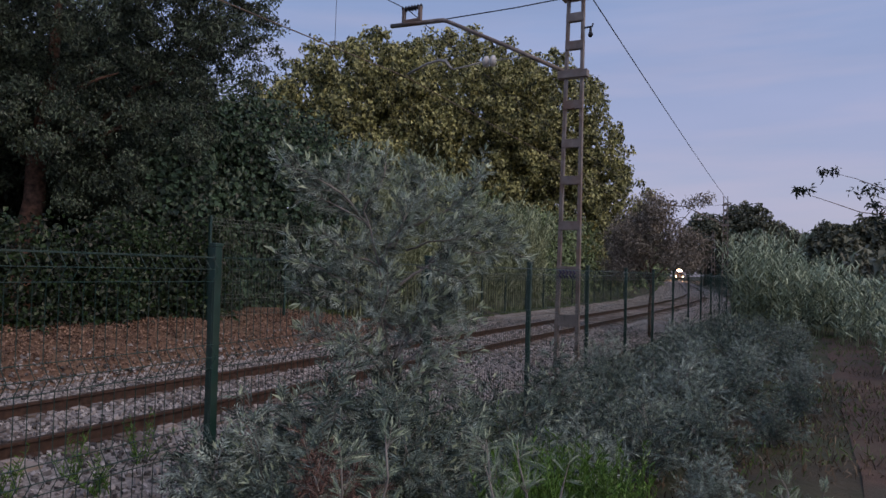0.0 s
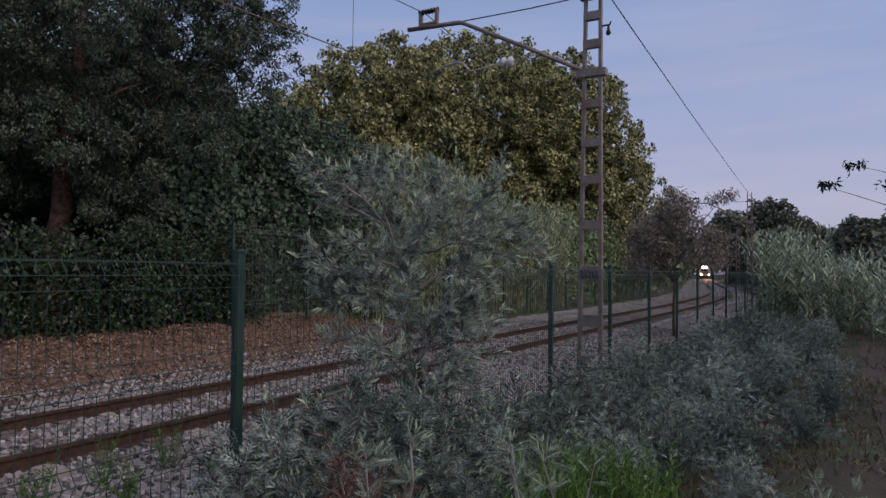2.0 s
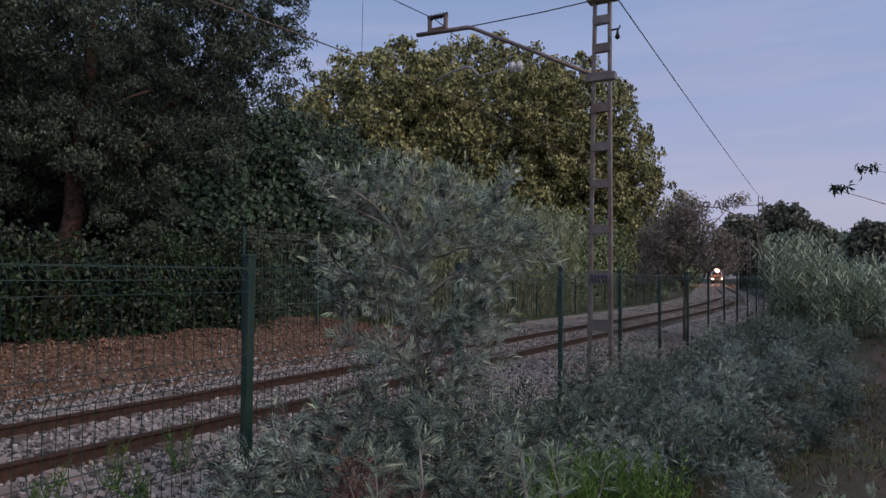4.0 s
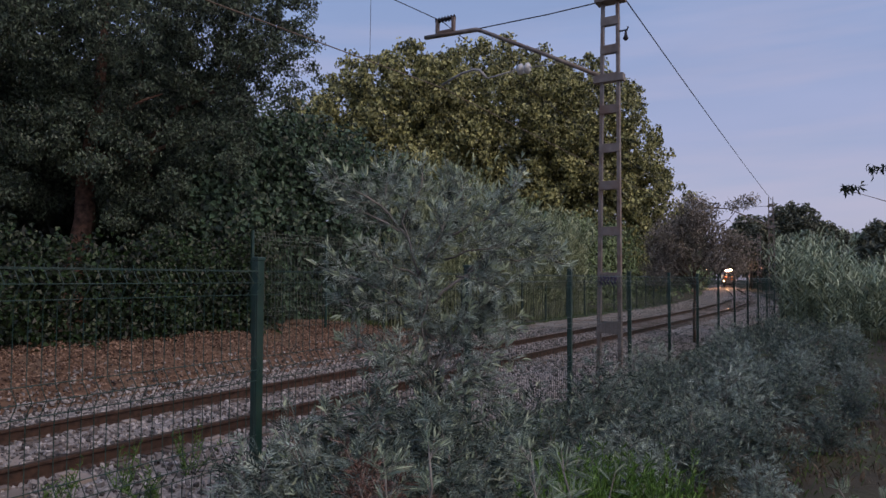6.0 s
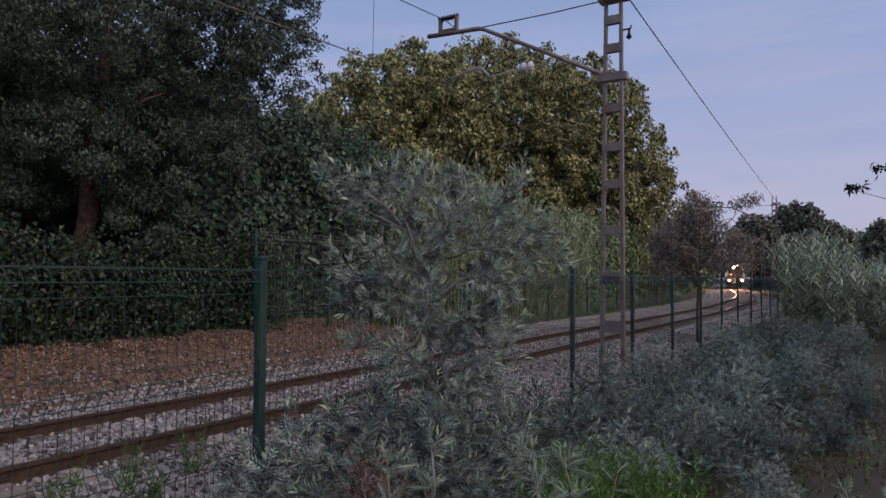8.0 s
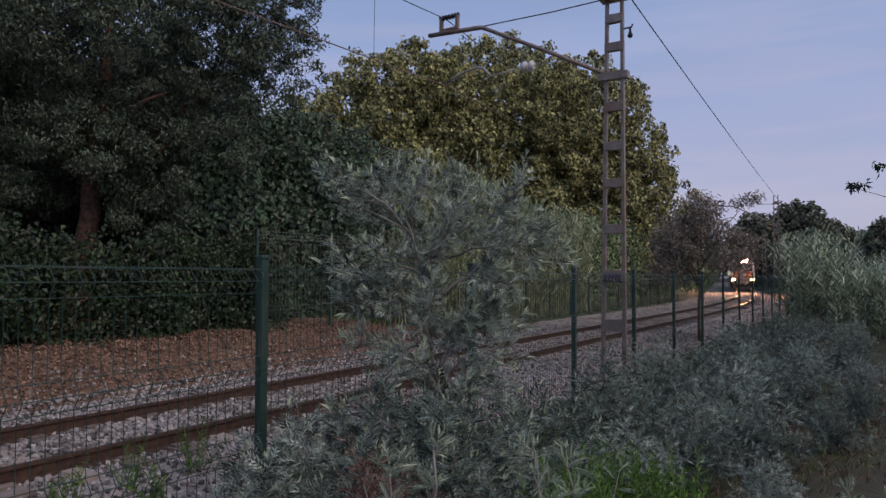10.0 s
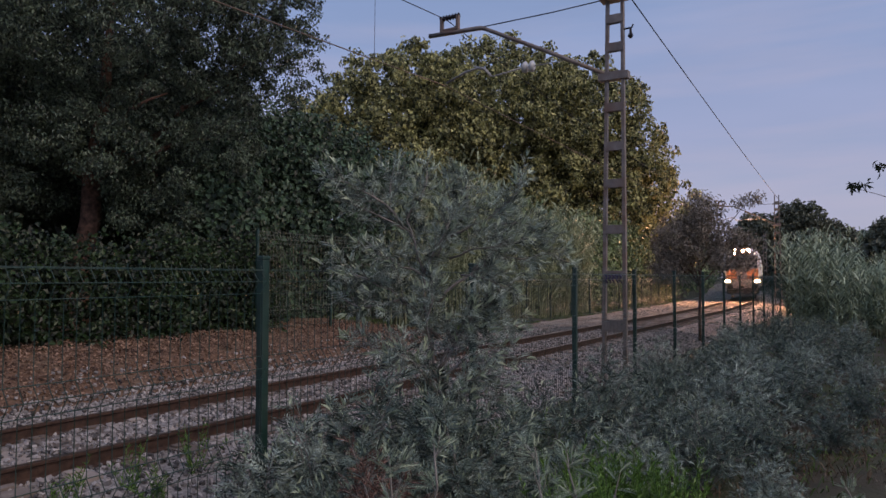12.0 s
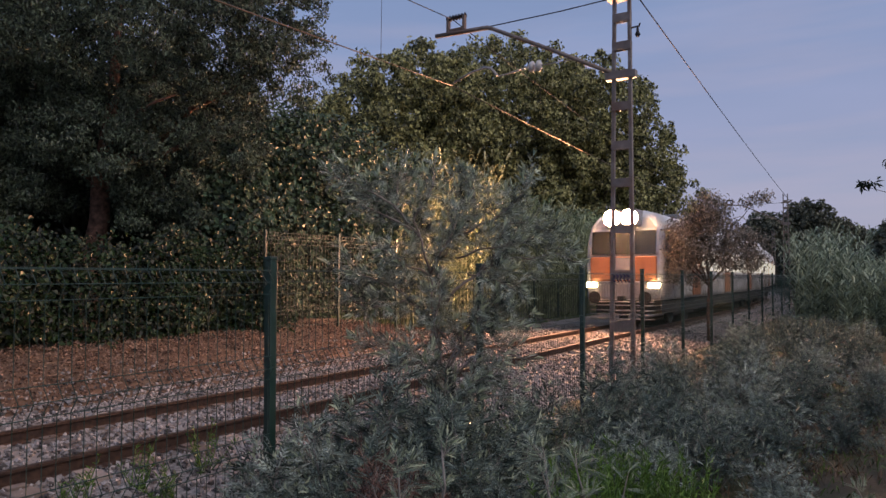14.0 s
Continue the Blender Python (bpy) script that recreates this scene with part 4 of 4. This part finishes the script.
# wattle scrub between the viewer and the fence
TALL_BUSH = [
    [(0.05, 0, -0.1), (0.05, 0.05, 0.8), (-0.05, 0, 1.5), (-0.14, 0, 2.15), (-0.2, -0.05, 2.44), (-0.32, 0, 2.6), (-0.11, 0, 2.9), (-0.1, 0, 3.06)],
    [(-0.32, 0, 2.6), (-0.43, 0, 2.76), (-0.65, -0.1, 2.9), (-0.9, -0.1, 2.98)], [(-0.2, 0, 2.44), (-0.45, 0.1, 2.75), (-0.42, 0.1, 3.02)],
    [(-0.3, 0, 2.55), (-0.6, 0.05, 2.72), (-0.78, 0.0, 2.78)], [(-0.14, 0, 2.15), (0.1, 0.1, 2.5), (0.3, 0.1, 2.75), (0.25, 0.1, 2.95)], [(0.1, 0.1, 2.5), (0.1, 0.15, 2.75), (0.06, 0.1, 2.98)],
    [(0.1, 0.1, 2.5), (0.45, 0, 2.65), (0.68, 0, 2.85), (0.73, 0, 3.0)], [(0.3, 0.1, 2.6), (0.55, 0.1, 2.62), (0.8, 0.15, 2.6)],
    [(0, 0, 1.9), (0.21, 0, 2.15), (0.6, 0.05, 2.3), (0.95, 0.1, 2.35), (1.12, 0.1, 2.28)], [(0.3, 0.05, 2.2), (0.6, 0.1, 2.45), (0.92, 0.1, 2.52)],
    [(0, 0, 1.6), (-0.3, -0.1, 1.95), (-0.6, -0.15, 2.12), (-0.85, -0.15, 2.2)], [(-0.3, -0.1, 1.95), (-0.55, -0.1, 1.85), (-0.78, -0.1, 1.92)], [(-0.14, 0, 2.15), (-0.35, -0.15, 2.28), (-0.48, -0.2, 2.32)],
    [(0, 0, 1.2), (0.3, -0.1, 1.5), (0.5, -0.1, 1.55), (0.62, -0.1, 1.45)], [(0, 0, 1.0), (-0.35, -0.1, 1.4), (-0.68, -0.1, 1.55)], [(0, 0, 0.9), (0.25, -0.15, 1.3), (0.4, -0.2, 1.25)],
    [(0, 0, 1.3), (0.2, -0.1, 1.75), (0.45, -0.1, 1.9)], [(-0.05, 0, 1.5), (-0.1, -0.25, 1.8), (-0.05, -0.3, 2.0)], [(-0.05, 0, 1.2), (-0.2, -0.3, 1.45), (-0.3, -0.35, 1.5)],
    [(-0.14, 0, 2.15), (0, -0.2, 2.4), (0.1, -0.25, 2.6)], [(0.1, 0.1, 2.3), (0.35, -0.1, 2.4), (0.55, -0.15, 2.4)], [(0, 0, 0.9), (0.1, -0.3, 1.05), (0.15, -0.4, 1.1)],
    [(0, 0, 1.3), (0.3, -0.1, 1.8), (0.5, -0.05, 2.05)], [(0.1, 0, 1.5), (0.38, 0, 1.72), (0.55, 0, 1.72)], [(0, 0, 1.0), (0.33, -0.1, 1.22), (0.52, -0.1, 1.15)], [(0.2, 0, 2.15), (0.4, -0.1, 2.12), (0.6, -0.1, 2.02)]]
wattle("tall silver wattle bush with feathery grey-green fronds", pose(5.05, 3.2, -0.36, 0, 0, -58), TALL_BUSH + spread_limbs(60, 8, 0.6, 1.0), 0.145, M_ACACIA, 61, young=M_SPRIG_GREY, stout=0.014)
scrub = [wattle("low grey-green wattle shrub with feathery fronds", pose(x, y, -0.36) @ Matrix.Scale(0.8, 4), spread_limbs(k, 12, 0.85, 1.15), 0.27, m, k, "wattle scrub", young=M_SPRIG_GREY, node=0.16, reach=0.42, step=0.066, tuft=(2, 0.2, 0.25), lace=(6, 0.36, 0.24, 0.75))
         for (x, y, m, k) in ((4.2, 3.3, M_ACACIA, 62), (7.75, 2.69, M_ACACIA_DARK, 63), (5.93, 2.75, M_ACACIA_DARK, 64))]
for k, (x, y, size) in enumerate([(4.4, 2.8, 1.12), (3.35, 2.6, 0.9), (8.6, 2.26, 1.0), (9.1, 1.45, 1.05), (10.1, 0.95, 1.0), (5.2, 2.0, 0.85), (6.0, 1.75, 0.85),
                                  (6.9, 1.35, 0.85), (7.8, 0.95, 0.75), (13.1, 3.4, 1.1), (15.0, 2.3, 1.15), (16.8, 1.45, 1.2), (12.6, 0.95, 1.0), (4.1, 2.1, 0.72),
                                  (10.6, 2.7, 0.95), (12.0, 1.7, 1.1), (19.0, 3.0, 1.1), (21.5, 2.4, 1.2), (10.3, 3.3, 0.8), (7.3, 1.9, 0.85), (14.0, 1.2, 1.1), (17.0, 2.7, 1.1), (19.5, 1.4, 0.95), (23.0, 1.2, 1.0), (6.2, 0.75, 0.55), (8.6, 0.35, 0.6), (10.6, 0.15, 0.65), (13.0, 0.1, 0.7), (15.5, 0.5, 0.8), (18.0, 0.3, 0.8), (21.0, 0.4, 0.85), (5.0, 1.75, 0.6), (25.0, 2.6, 1.0), (8.2, 1.6, 0.8), (11.2, 2.1, 0.9), (13.3, 2.4, 1.0), (9.4, 2.9, 0.8), (4.15, 3.4, 1.5), (4.7, 3.05, 1.5), (3.72, 3.45, 1.25), (4.3, 2.55, 1.2), (3.8, 3.0, 1.1), (4.9, 2.45, 0.95), (3.75, 2.75, 0.95), (5.4, 3.3, 1.0)]):
    copy_thing(scrub[k % 3], pose(x, y, ground_z(x, y) - 0.02, 0, 0, 67 * k) @ Matrix.Scale(size * 0.8, 4))
wattle("withered brown wattle branch under the bushes", pose(3.25, 2.42, -0.3), spread_limbs(9, 6, 0.3, 0.9), 0.13, M_DRY, 68)
for k, (x, y, z, n) in enumerate([(2.02, 1.36, 1.14, 2), (2.27, 0.96, 1.10, 2), (2.36, 0.83, 1.09, 2), (2.83, 0.05, 1.01, 2)]):
    g = ground_z(x, y)
    rise = z - g
    shoots = [[(0, 0, 0), (0.05 * math.cos(2.1 * i + k), 0.05 * math.sin(2.1 * i + k), rise * 0.7), (0.10 * math.cos(2.1 * i + k), 0.10 * math.sin(2.1 * i + k), rise * (1.0 - 0.045 * i))] for i in range(n)]
    wattle("young pale wattle shoot with fern-like leaves", pose(x, y, g), shoots, 0.105, M_SPRIG, 70 + k, "wattle shoots", young=M_SPRIG_GREY, node=0.12, reach=0.10, step=0.034, tuft=(2, 0.25, 0.25), lace=(14, 0.26, 0.13, 0.95), stout=0.008, first=0.72)
weed("tall fresh green weeds among the scrub", 4.15, 1.40, 0.85, 0.17, 190, M_WEED, 81, 0.055)
weed("fresh green weeds among the scrub", 4.3, 1.17, 0.75, 0.17, 150, M_WEED, 82, 0.052)
for k, (x, y, h) in enumerate([(4.75, 6.0, 0.52), (4.0, 6.0, 0.5), (3.36, 6.0, 0.42), (4.0, 5.6, 0.25), (5.4, 5.4, 0.3)]):
    weed("yellow-green weed growing in the ballast", x, y, h * 1.1, 0.04, 9, M_WEED, 83 + k, 0.055)
weed("yellow-green weeds at the foot of the fence", 8.1, 3.95, 0.45, 0.3, 40, M_WEED, 95, 0.08)
grass_patch("dry_grass", "thin dark grass between the shrubs", 1.5, 26, -2.5, 4.3, 9000, 0.28, M_GRASS, 91)
grass_patch("withered_grass", "withered brown grass beside the path", 4.5, 16, -2.4, 1.3, 9000, 0.22, M_STRAW, 93)
grass_patch("bank_grass", "grass growing at the foot of the far hedge", 15, 60, 12.2, 13.7, 14000, 0.26, M_GRASS, 92, 0.02)


def small_tree():
    t = empty("tree", "small sparse tree with pale leaves beside the fence", "tree", m=pose(24.6, 4.95, -0.4))
    bm = bmesh.new()
    tube(bm, [(0, 0, -0.2), (0.05, 0.02, 1.0), (0, -0.05, 2.0), (0.1, 0.1, 3.2)], [0.06, 0.052, 0.045, 0.02], 7)
    part("trunk", bm, M_BARK, t)
    branches("limb", (0, 0, 1.9), [(0.2, 1.1, 3.6), (0.1, -0.9, 3.5), (0.3, 0.3, 4.6), (0.2, -1.5, 4.7), (-0.3, 0.6, 3.0)], 0.04, M_BARK, t, 5)
    crown("crown", [((0.1, 0.6, 3.4), (0.9, 0.95, 1.0)), ((0.1, -0.1, 4.2), (0.7, 0.7, 0.9)), ((0.2, -0.9, 3.0), (0.8, 0.9, 0.9)), ((0.1, 0.9, 2.5), (0.7, 0.8, 0.7)), ((0.2, -1.3, 4.7), (0.1, 0.3, 0.08)), ((0.2, -1.75, 4.85), (0.1, 0.2, 0.06))], 820, 22, 0.11, M_SMALLTREE, t, 77, 0.17, 0.6, 0.7, 0.35)
    return t


def pine(x, y, z, wide, tall, seed):
    """A rounded pine; z is the middle of its crown."""
    t = empty("pine_tree", "distant umbrella pine with a dark rounded crown", "tree", "distant pines", m=pose(x, y, 0))
    bm = bmesh.new()
    tube(bm, [(0, 0, -0.5), (0.2, 0.1, z * 0.5), (0, 0, z)], [0.4, 0.32, 0.15], 8)
    part("trunk", bm, M_BARK_GREY, t)
    crown("crown", billow([((0, 0, z), (wide, wide, tall))], 26, 0.34, seed), 560, 12, 0.72, M_PINE_HAZE, t, seed, 0.42, 0.1, 0.5, 0.7, lump=0.14, low=-0.9)
    return t


def dark_tree():
    t = empty("tree", "dark leafy tree with thin branches reaching out", "tree", m=pose(11.2, -2.2, 0))
    bm = bmesh.new()
    tube(bm, [(0, 0, -0.4), (0, 0.05, 1.2), (-0.1, 0.3, 2.4), (-0.2, 0.5, 3.0)], [0.1, 0.08, 0.05, 0.02], 7)
    part("trunk", bm, M_BARK, t)
    branches("limb", (-0.1, 0.3, 2.3), [(-1.08, 2.38, 2.93), (-0.93, 2.05, 3.2), (-0.7, 1.6, 2.95), (-0.75, 1.5, 2.72), (-0.5, 1.2, 3.15)], 0.014, M_BARK, t, 9, 5, 0.12)
    crown("crown", [((-0.35, 0.95, 2.5), (0.4, 0.42, 0.36)), ((-0.3, 0.5, 2.9), (0.5, 0.5, 0.42)), ((-0.2, -0.3, 3.1), (0.8, 0.8, 0.7)), ((-0.1, 0.0, 2.3), (0.7, 0.7, 0.5)), ((0, -1.2, 2.5), (0.9, 0.9, 0.9))], 330, 16, 0.10, M_SHADE_LEAF, t, 78, 0.11, 0.5, 0.7, 0.34)
    crown("branch_leaves", [((-1.06, 2.32, 2.94), (0.06, 0.12, 0.03)), ((-0.93, 1.95, 3.19), (0.08, 0.22, 0.04)), ((-0.68, 1.55, 2.95), (0.1, 0.2, 0.08)), ((-0.75, 1.42, 2.74), (0.1, 0.15, 0.06)), ((-0.5, 1.15, 3.1), (0.12, 0.2, 0.1))], 40, 6, 0.085, M_SHADE_LEAF, t, 79, 0.04, 0.6, 0.9, 0.3)
    return t


small_tree()
dark_tree()
for k, (x, y, z, wide, tall) in enumerate([(163.4, 20.8, 9.6, 5.4, 6.5), (170.6, 12.8, 12.2, 6.2, 7.2), (171.5, 15.5, 7.0, 6.5, 6.0), (176.8, 6.7, 9.4, 5.0, 5.4), (181.2, 3.5, 8.3, 2.4, 4.6),
                                         (119.2, -2.7, 6.0, 4.1, 4.3), (122.7, -8.3, 6.5, 5.0, 5.0), (124, -16, 8.0, 6, 6), (146, 32, 8, 6, 6), (335, 40, 7, 8, 7), (345, 52, 8, 9, 8), (345, 66, 7, 9, 8), (330, 82, 8, 9, 8)]):
    pine(x, y, z, wide, tall, 100 + k)
hedge("scrub_line", "dark scrub on the viewer's side of the line", 40, 190, 1.5, [(40, 2.2), (70, 3.2), (105, 5.5), (190, 8.5)], 2.0, M_SHADE_LEAF, 1300, 16, 0.5, 35, -0.3, 0.8, 0.5)
hedge("distant_wood", "distant dark wood along the horizon", 60, 330, -14, [(60, 3.4), (130, 5.5), (330, 9)], 4.0, M_PINE_HAZE, 900, 12, 1.1, 36, -0.3, 2.0, 1.2)
hedge("bend_wood", "trees lining the outside of the bend", 58, 330, 16.5, [(58, 5), (100, 6.5), (330, 10)], 3.0, M_SHRUB, 1400, 12, 0.7, 37, 0.2, 2.0, 0.8)
reed_bed("blue-green giant reeds crowding the trackside", 26.5, 31.5, 0.9, 2.6, -0.3, [(26.5, 3.2), (31, 3.75)], 190, M_REED_BLUE, 43, 0.62, 0.046)
reed_bed("blue-green giant reeds at the edge of the scrub", 25.5, 31.0, -1.0, 1.2, -0.3, [(25.5, 2.35), (31, 2.8)], 200, M_REED_BLUE, 44, 0.6, 0.044)
reed_bed("low blue-green reeds beside the path", 21.0, 27.0, -3.6, -0.8, -0.2, [(21, 1.7), (27, 2.1)], 200, M_REED_BLUE, 45, 0.5, 0.038)
reed_bed("young blue-green reeds at the side of the path", 14.5, 20.5, -3.6, -1.3, -0.1, [(14.5, 1.0), (20.5, 1.5)], 170, M_REED_BLUE, 46, 0.45, 0.04)


# ---- the train ----
M_WHITE = mat("pale_grey_train_paint", (0.56, 0.57, 0.58), (0.68, 0.69, 0.70), 0.35, 3.0, stain=(0.46, 0.44, 0.41), stain_scale=0.8)
M_ORANGE = mat("orange_train_paint", (0.36, 0.15, 0.075), (0.44, 0.19, 0.10), 0.35, 3.0)
M_GREY = mat("grey_train_paint", (0.22, 0.22, 0.23), (0.32, 0.32, 0.33), 0.45, 3.0)
M_UNDER = mat("grimy_underframe", (0.02, 0.018, 0.016), (0.05, 0.045, 0.04), 0.8, 6.0)
M_GLASS = mat("dark_train_glass", (0.015, 0.018, 0.02), (0.02, 0.024, 0.028), 0.06, 3.0)
M_LAMP = glow("headlamp_glass", (1.0, 0.50, 0.28), 2500.0)
M_LOWLAMP = glow("marker_lamp_glass", (1.0, 0.72, 0.38), 60.0)
M_CABIN = glow("lit_saloon_window", (1.0, 0.98, 0.66), 0.42)
CAR_LENGTH = 24.5


def car_shell(nose):
    """Body shell in the car's own space: nose at x = 0, tail at +x."""
    half = [(1.30, 0.95), (1.45, 1.15), (1.47, 2.2), (1.45, 3.1), (1.34, 3.7), (1.05, 4.05), (0.55, 4.2)]
    ring = half + [(-y, z) for y, z in reversed(half)]
    if nose:
        stations = [(0.0, 0.86, 0.93), (0.12, 0.95, 0.965), (0.4, 0.99, 0.99), (0.9, 1, 1), (CAR_LENGTH - 0.1, 1, 1), (CAR_LENGTH, 0.97, 0.98)]
    else:
        stations = [(0.0, 0.97, 0.98), (0.1, 1, 1), (CAR_LENGTH - 0.1, 1, 1), (CAR_LENGTH, 0.97, 0.98)]
    bm = bmesh.new()
    rows = []
    for x, sy, sz in stations:
        row = []
        for y, z in ring:
            slope = 0.28 * max(0, (z - 2.4) / 1.8) if nose and x < 0.5 else 0
            row.append(bm.verts.new((x + slope, y * sy, 0.95 + (z - 0.95) * sz)))
        rows.append(row)
    n = len(ring)
    for a, b in zip(rows, rows[1:]):
        for k in range(n):
            f = bm.faces.new((a[k], b[k], b[(k + 1) % n], a[(k + 1) % n]))
            f.smooth = k != n - 1
    bm.faces.new(rows[0])
    bm.faces.new(rows[-1][::-1])
    return bm


def build_car(nose):
    car = empty("train_car", "white electric train car with orange front and glowing headlamp" if nose else "white electric train car with lit windows", "train", "train")
    body = part("body", car_shell(nose), M_WHITE, car)
    bm = bmesh.new()
    box(bm, 0.6, CAR_LENGTH - 0.3, -1.2, 1.2, 0.45, 0.96, 0.05)
    part("underframe", bm, M_UNDER, car)
    for x in (4.0, CAR_LENGTH - 4.0):
        bm = bmesh.new()
        box(bm, x - 1.7, x + 1.7, -1.15, -0.95, 0.35, 0.7, 0.03)
        box(bm, x - 1.7, x + 1.7, 0.95, 1.15, 0.35, 0.7, 0.03)
        box(bm, x - 0.25, x + 0.25, -1.0, 1.0, 0.4, 0.65, 0.03)
        bogie = part("bogie", bm, M_UNDER, car)
        for dx in (-1.25, 1.25):
            for y in (-0.87, 0.87):
                bm = bmesh.new()
                tube(bm, [(x + dx, y - 0.07, 0.46), (x + dx, y - 0.03, 0.46), (x + dx, y + 0.07, 0.46)], [0.44, 0.46, 0.46], 20)
                part("wheel", bm, M_UNDER, bogie)
    for s in (-1, 1):
        k = 0
        x = 2.9
        while x < CAR_LENGTH - 1.4:
            door = k % 5 == 1
            bm = bmesh.new()
            if door:
                box(bm, x, x + 1.3, min(s * 1.44, s * 1.485), max(s * 1.44, s * 1.485), 1.05, 3.15, 0.02)
                d = part("door", bm, M_ORANGE, car, "orange sliding door")
                bm = bmesh.new()
                box(bm, x + 0.2, x + 1.1, min(s * 1.47, s * 1.492), max(s * 1.47, s * 1.492), 2.0, 2.9, 0.01)
                part("door_window", bm, M_CABIN, d)
                x += 1.5
            else:
                box(bm, x, x + 1.15, min(s * 1.44, s * 1.478), max(s * 1.44, s * 1.478), 2.0, 2.9, 0.015)
                part("window", bm, M_CABIN, car, "lit saloon window")
                x += 1.3
            k += 1
        bm = bmesh.new()
        box(bm, 1.2, CAR_LENGTH - 0.3, min(s * 1.46, s * 1.476), max(s * 1.46, s * 1.476), 1.68, 1.86, 0.004)
        part("side_stripe", bm, M_GREY, car)
    for x in (6, 12, 18):
        bm = bmesh.new()
        box(bm, x - 1.2, x + 1.2, -0.75, 0.75, 4.12, 4.36, 0.06)
        part("roof_box", bm, M_GREY, car)
    if not nose:
        return car
    # front end
    bm = bmesh.new()
    box(bm, -0.05, 0.10, -1.2, 1.2, 1.62, 2.5, 0.04)
    part("front_panel", bm, M_ORANGE, car, "orange front panel")
    bm = bmesh.new()
    for y0, y1 in ((-1.15, -0.42), (0.42, 1.15), (-0.36, 0.36)):
        vs = [bm.verts.new(p) for p in ((-0.03, y0, 2.58), (-0.03, y1, 2.58), (0.10, y1, 3.42), (0.10, y0, 3.42), (0.2, y0, 2.58), (0.2, y1, 2.58), (0.3, y1, 3.42), (0.3, y0, 3.42))]
        for f in ((0, 1, 2, 3), (7, 6, 5, 4), (0, 4, 5, 1), (3, 2, 6, 7), (0, 3, 7, 4), (1, 5, 6, 2)):
            bm.faces.new([vs[i] for i in f])
    part("windscreen", bm, M_GLASS, car, "dark split windscreen")
    bm = bmesh.new()
    box(bm, -0.06, -0.045, -0.36, 0.36, 1.66, 2.46, 0.02)
    part("front_door", bm, M_GREY, car, "grey gangway door")
    bm = bmesh.new()
    box(bm, -0.10, 0.5, -1.3, 1.3, 0.98, 1.60, 0.06)
    part("valance", bm, M_GREY, car)
    bm = bmesh.new()
    box(bm, -0.22, 0.5, -0.62, 0.62, 3.57, 4.17, 0.08)
    housing = part("headlight_housing", bm, M_GREY, car)
    # lenses built oversized: their spread stands in for the lamps' glare
    for y in (-0.31, 0.31):
        bm = bmesh.new()
        tube(bm, [(-0.20, y, 3.87), (-0.235, y, 3.87), (-0.245, y, 3.87)], [0.29, 0.29, 0.2], 20)
        part("headlight", bm, M_LAMP, housing, "glowing warm headlight, oversized for its glare")
    for y in (-1.12, 1.12):
        bm = bmesh.new()
        box(bm, -0.15, -0.05, y - 0.2, y + 0.2, 1.40, 1.58, 0.04)
        part("marker_lamp", bm, M_LOWLAMP, car, "glowing low lamp")
    for y in (-0.9, 0.9):
        bm = bmesh.new()
        tube(bm, [(0.1, y, 1.05), (-0.4, y, 1.05), (-0.42, y, 1.05), (-0.48, y, 1.05)], [0.09, 0.09, 0.22, 0.22], 14)
        part("buffer", bm, M_UNDER, car)
    bm = bmesh.new()
    box(bm, -0.35, 0.3, -0.12, 0.12, 0.9, 1.1, 0.03)
    part("coupler", bm, M_UNDER, car)
    bm = bmesh.new()
    for z in (0.3, 0.45, 0.6, 0.78, 0.9):
        tube(bm, [(-0.25, -1.15, z), (-0.35, 0, z), (-0.25, 1.15, z)], 0.022, 6)
    part("guard_bars", bm, M_GREY, car, "steel bars of the rail guard")
    return car


lead_car, rear_car = build_car(True), build_car(False)


# ---- what moves ----
LATE = {12.5: 51.4, 13.0: 43.0, 13.5: 34.2}        # where the nose stands as it draws near


def motions():
    """The train comes round the bend towards the viewer at about 18 m/s."""
    for car, offset in ((lead_car, 0.0), (rear_car, CAR_LENGTH + 0.6)):
        rows = []
        for k in range(29):
            t = 0.5 * k
            x = LATE.get(t, 24.0 + 18.1 * (14.0 - t)) + offset
            rows.append((t, pose(x, track_y(x), 0, 0, 0, track_dir(x + CAR_LENGTH * 0.4))))
        walk(car, rows)


motions()
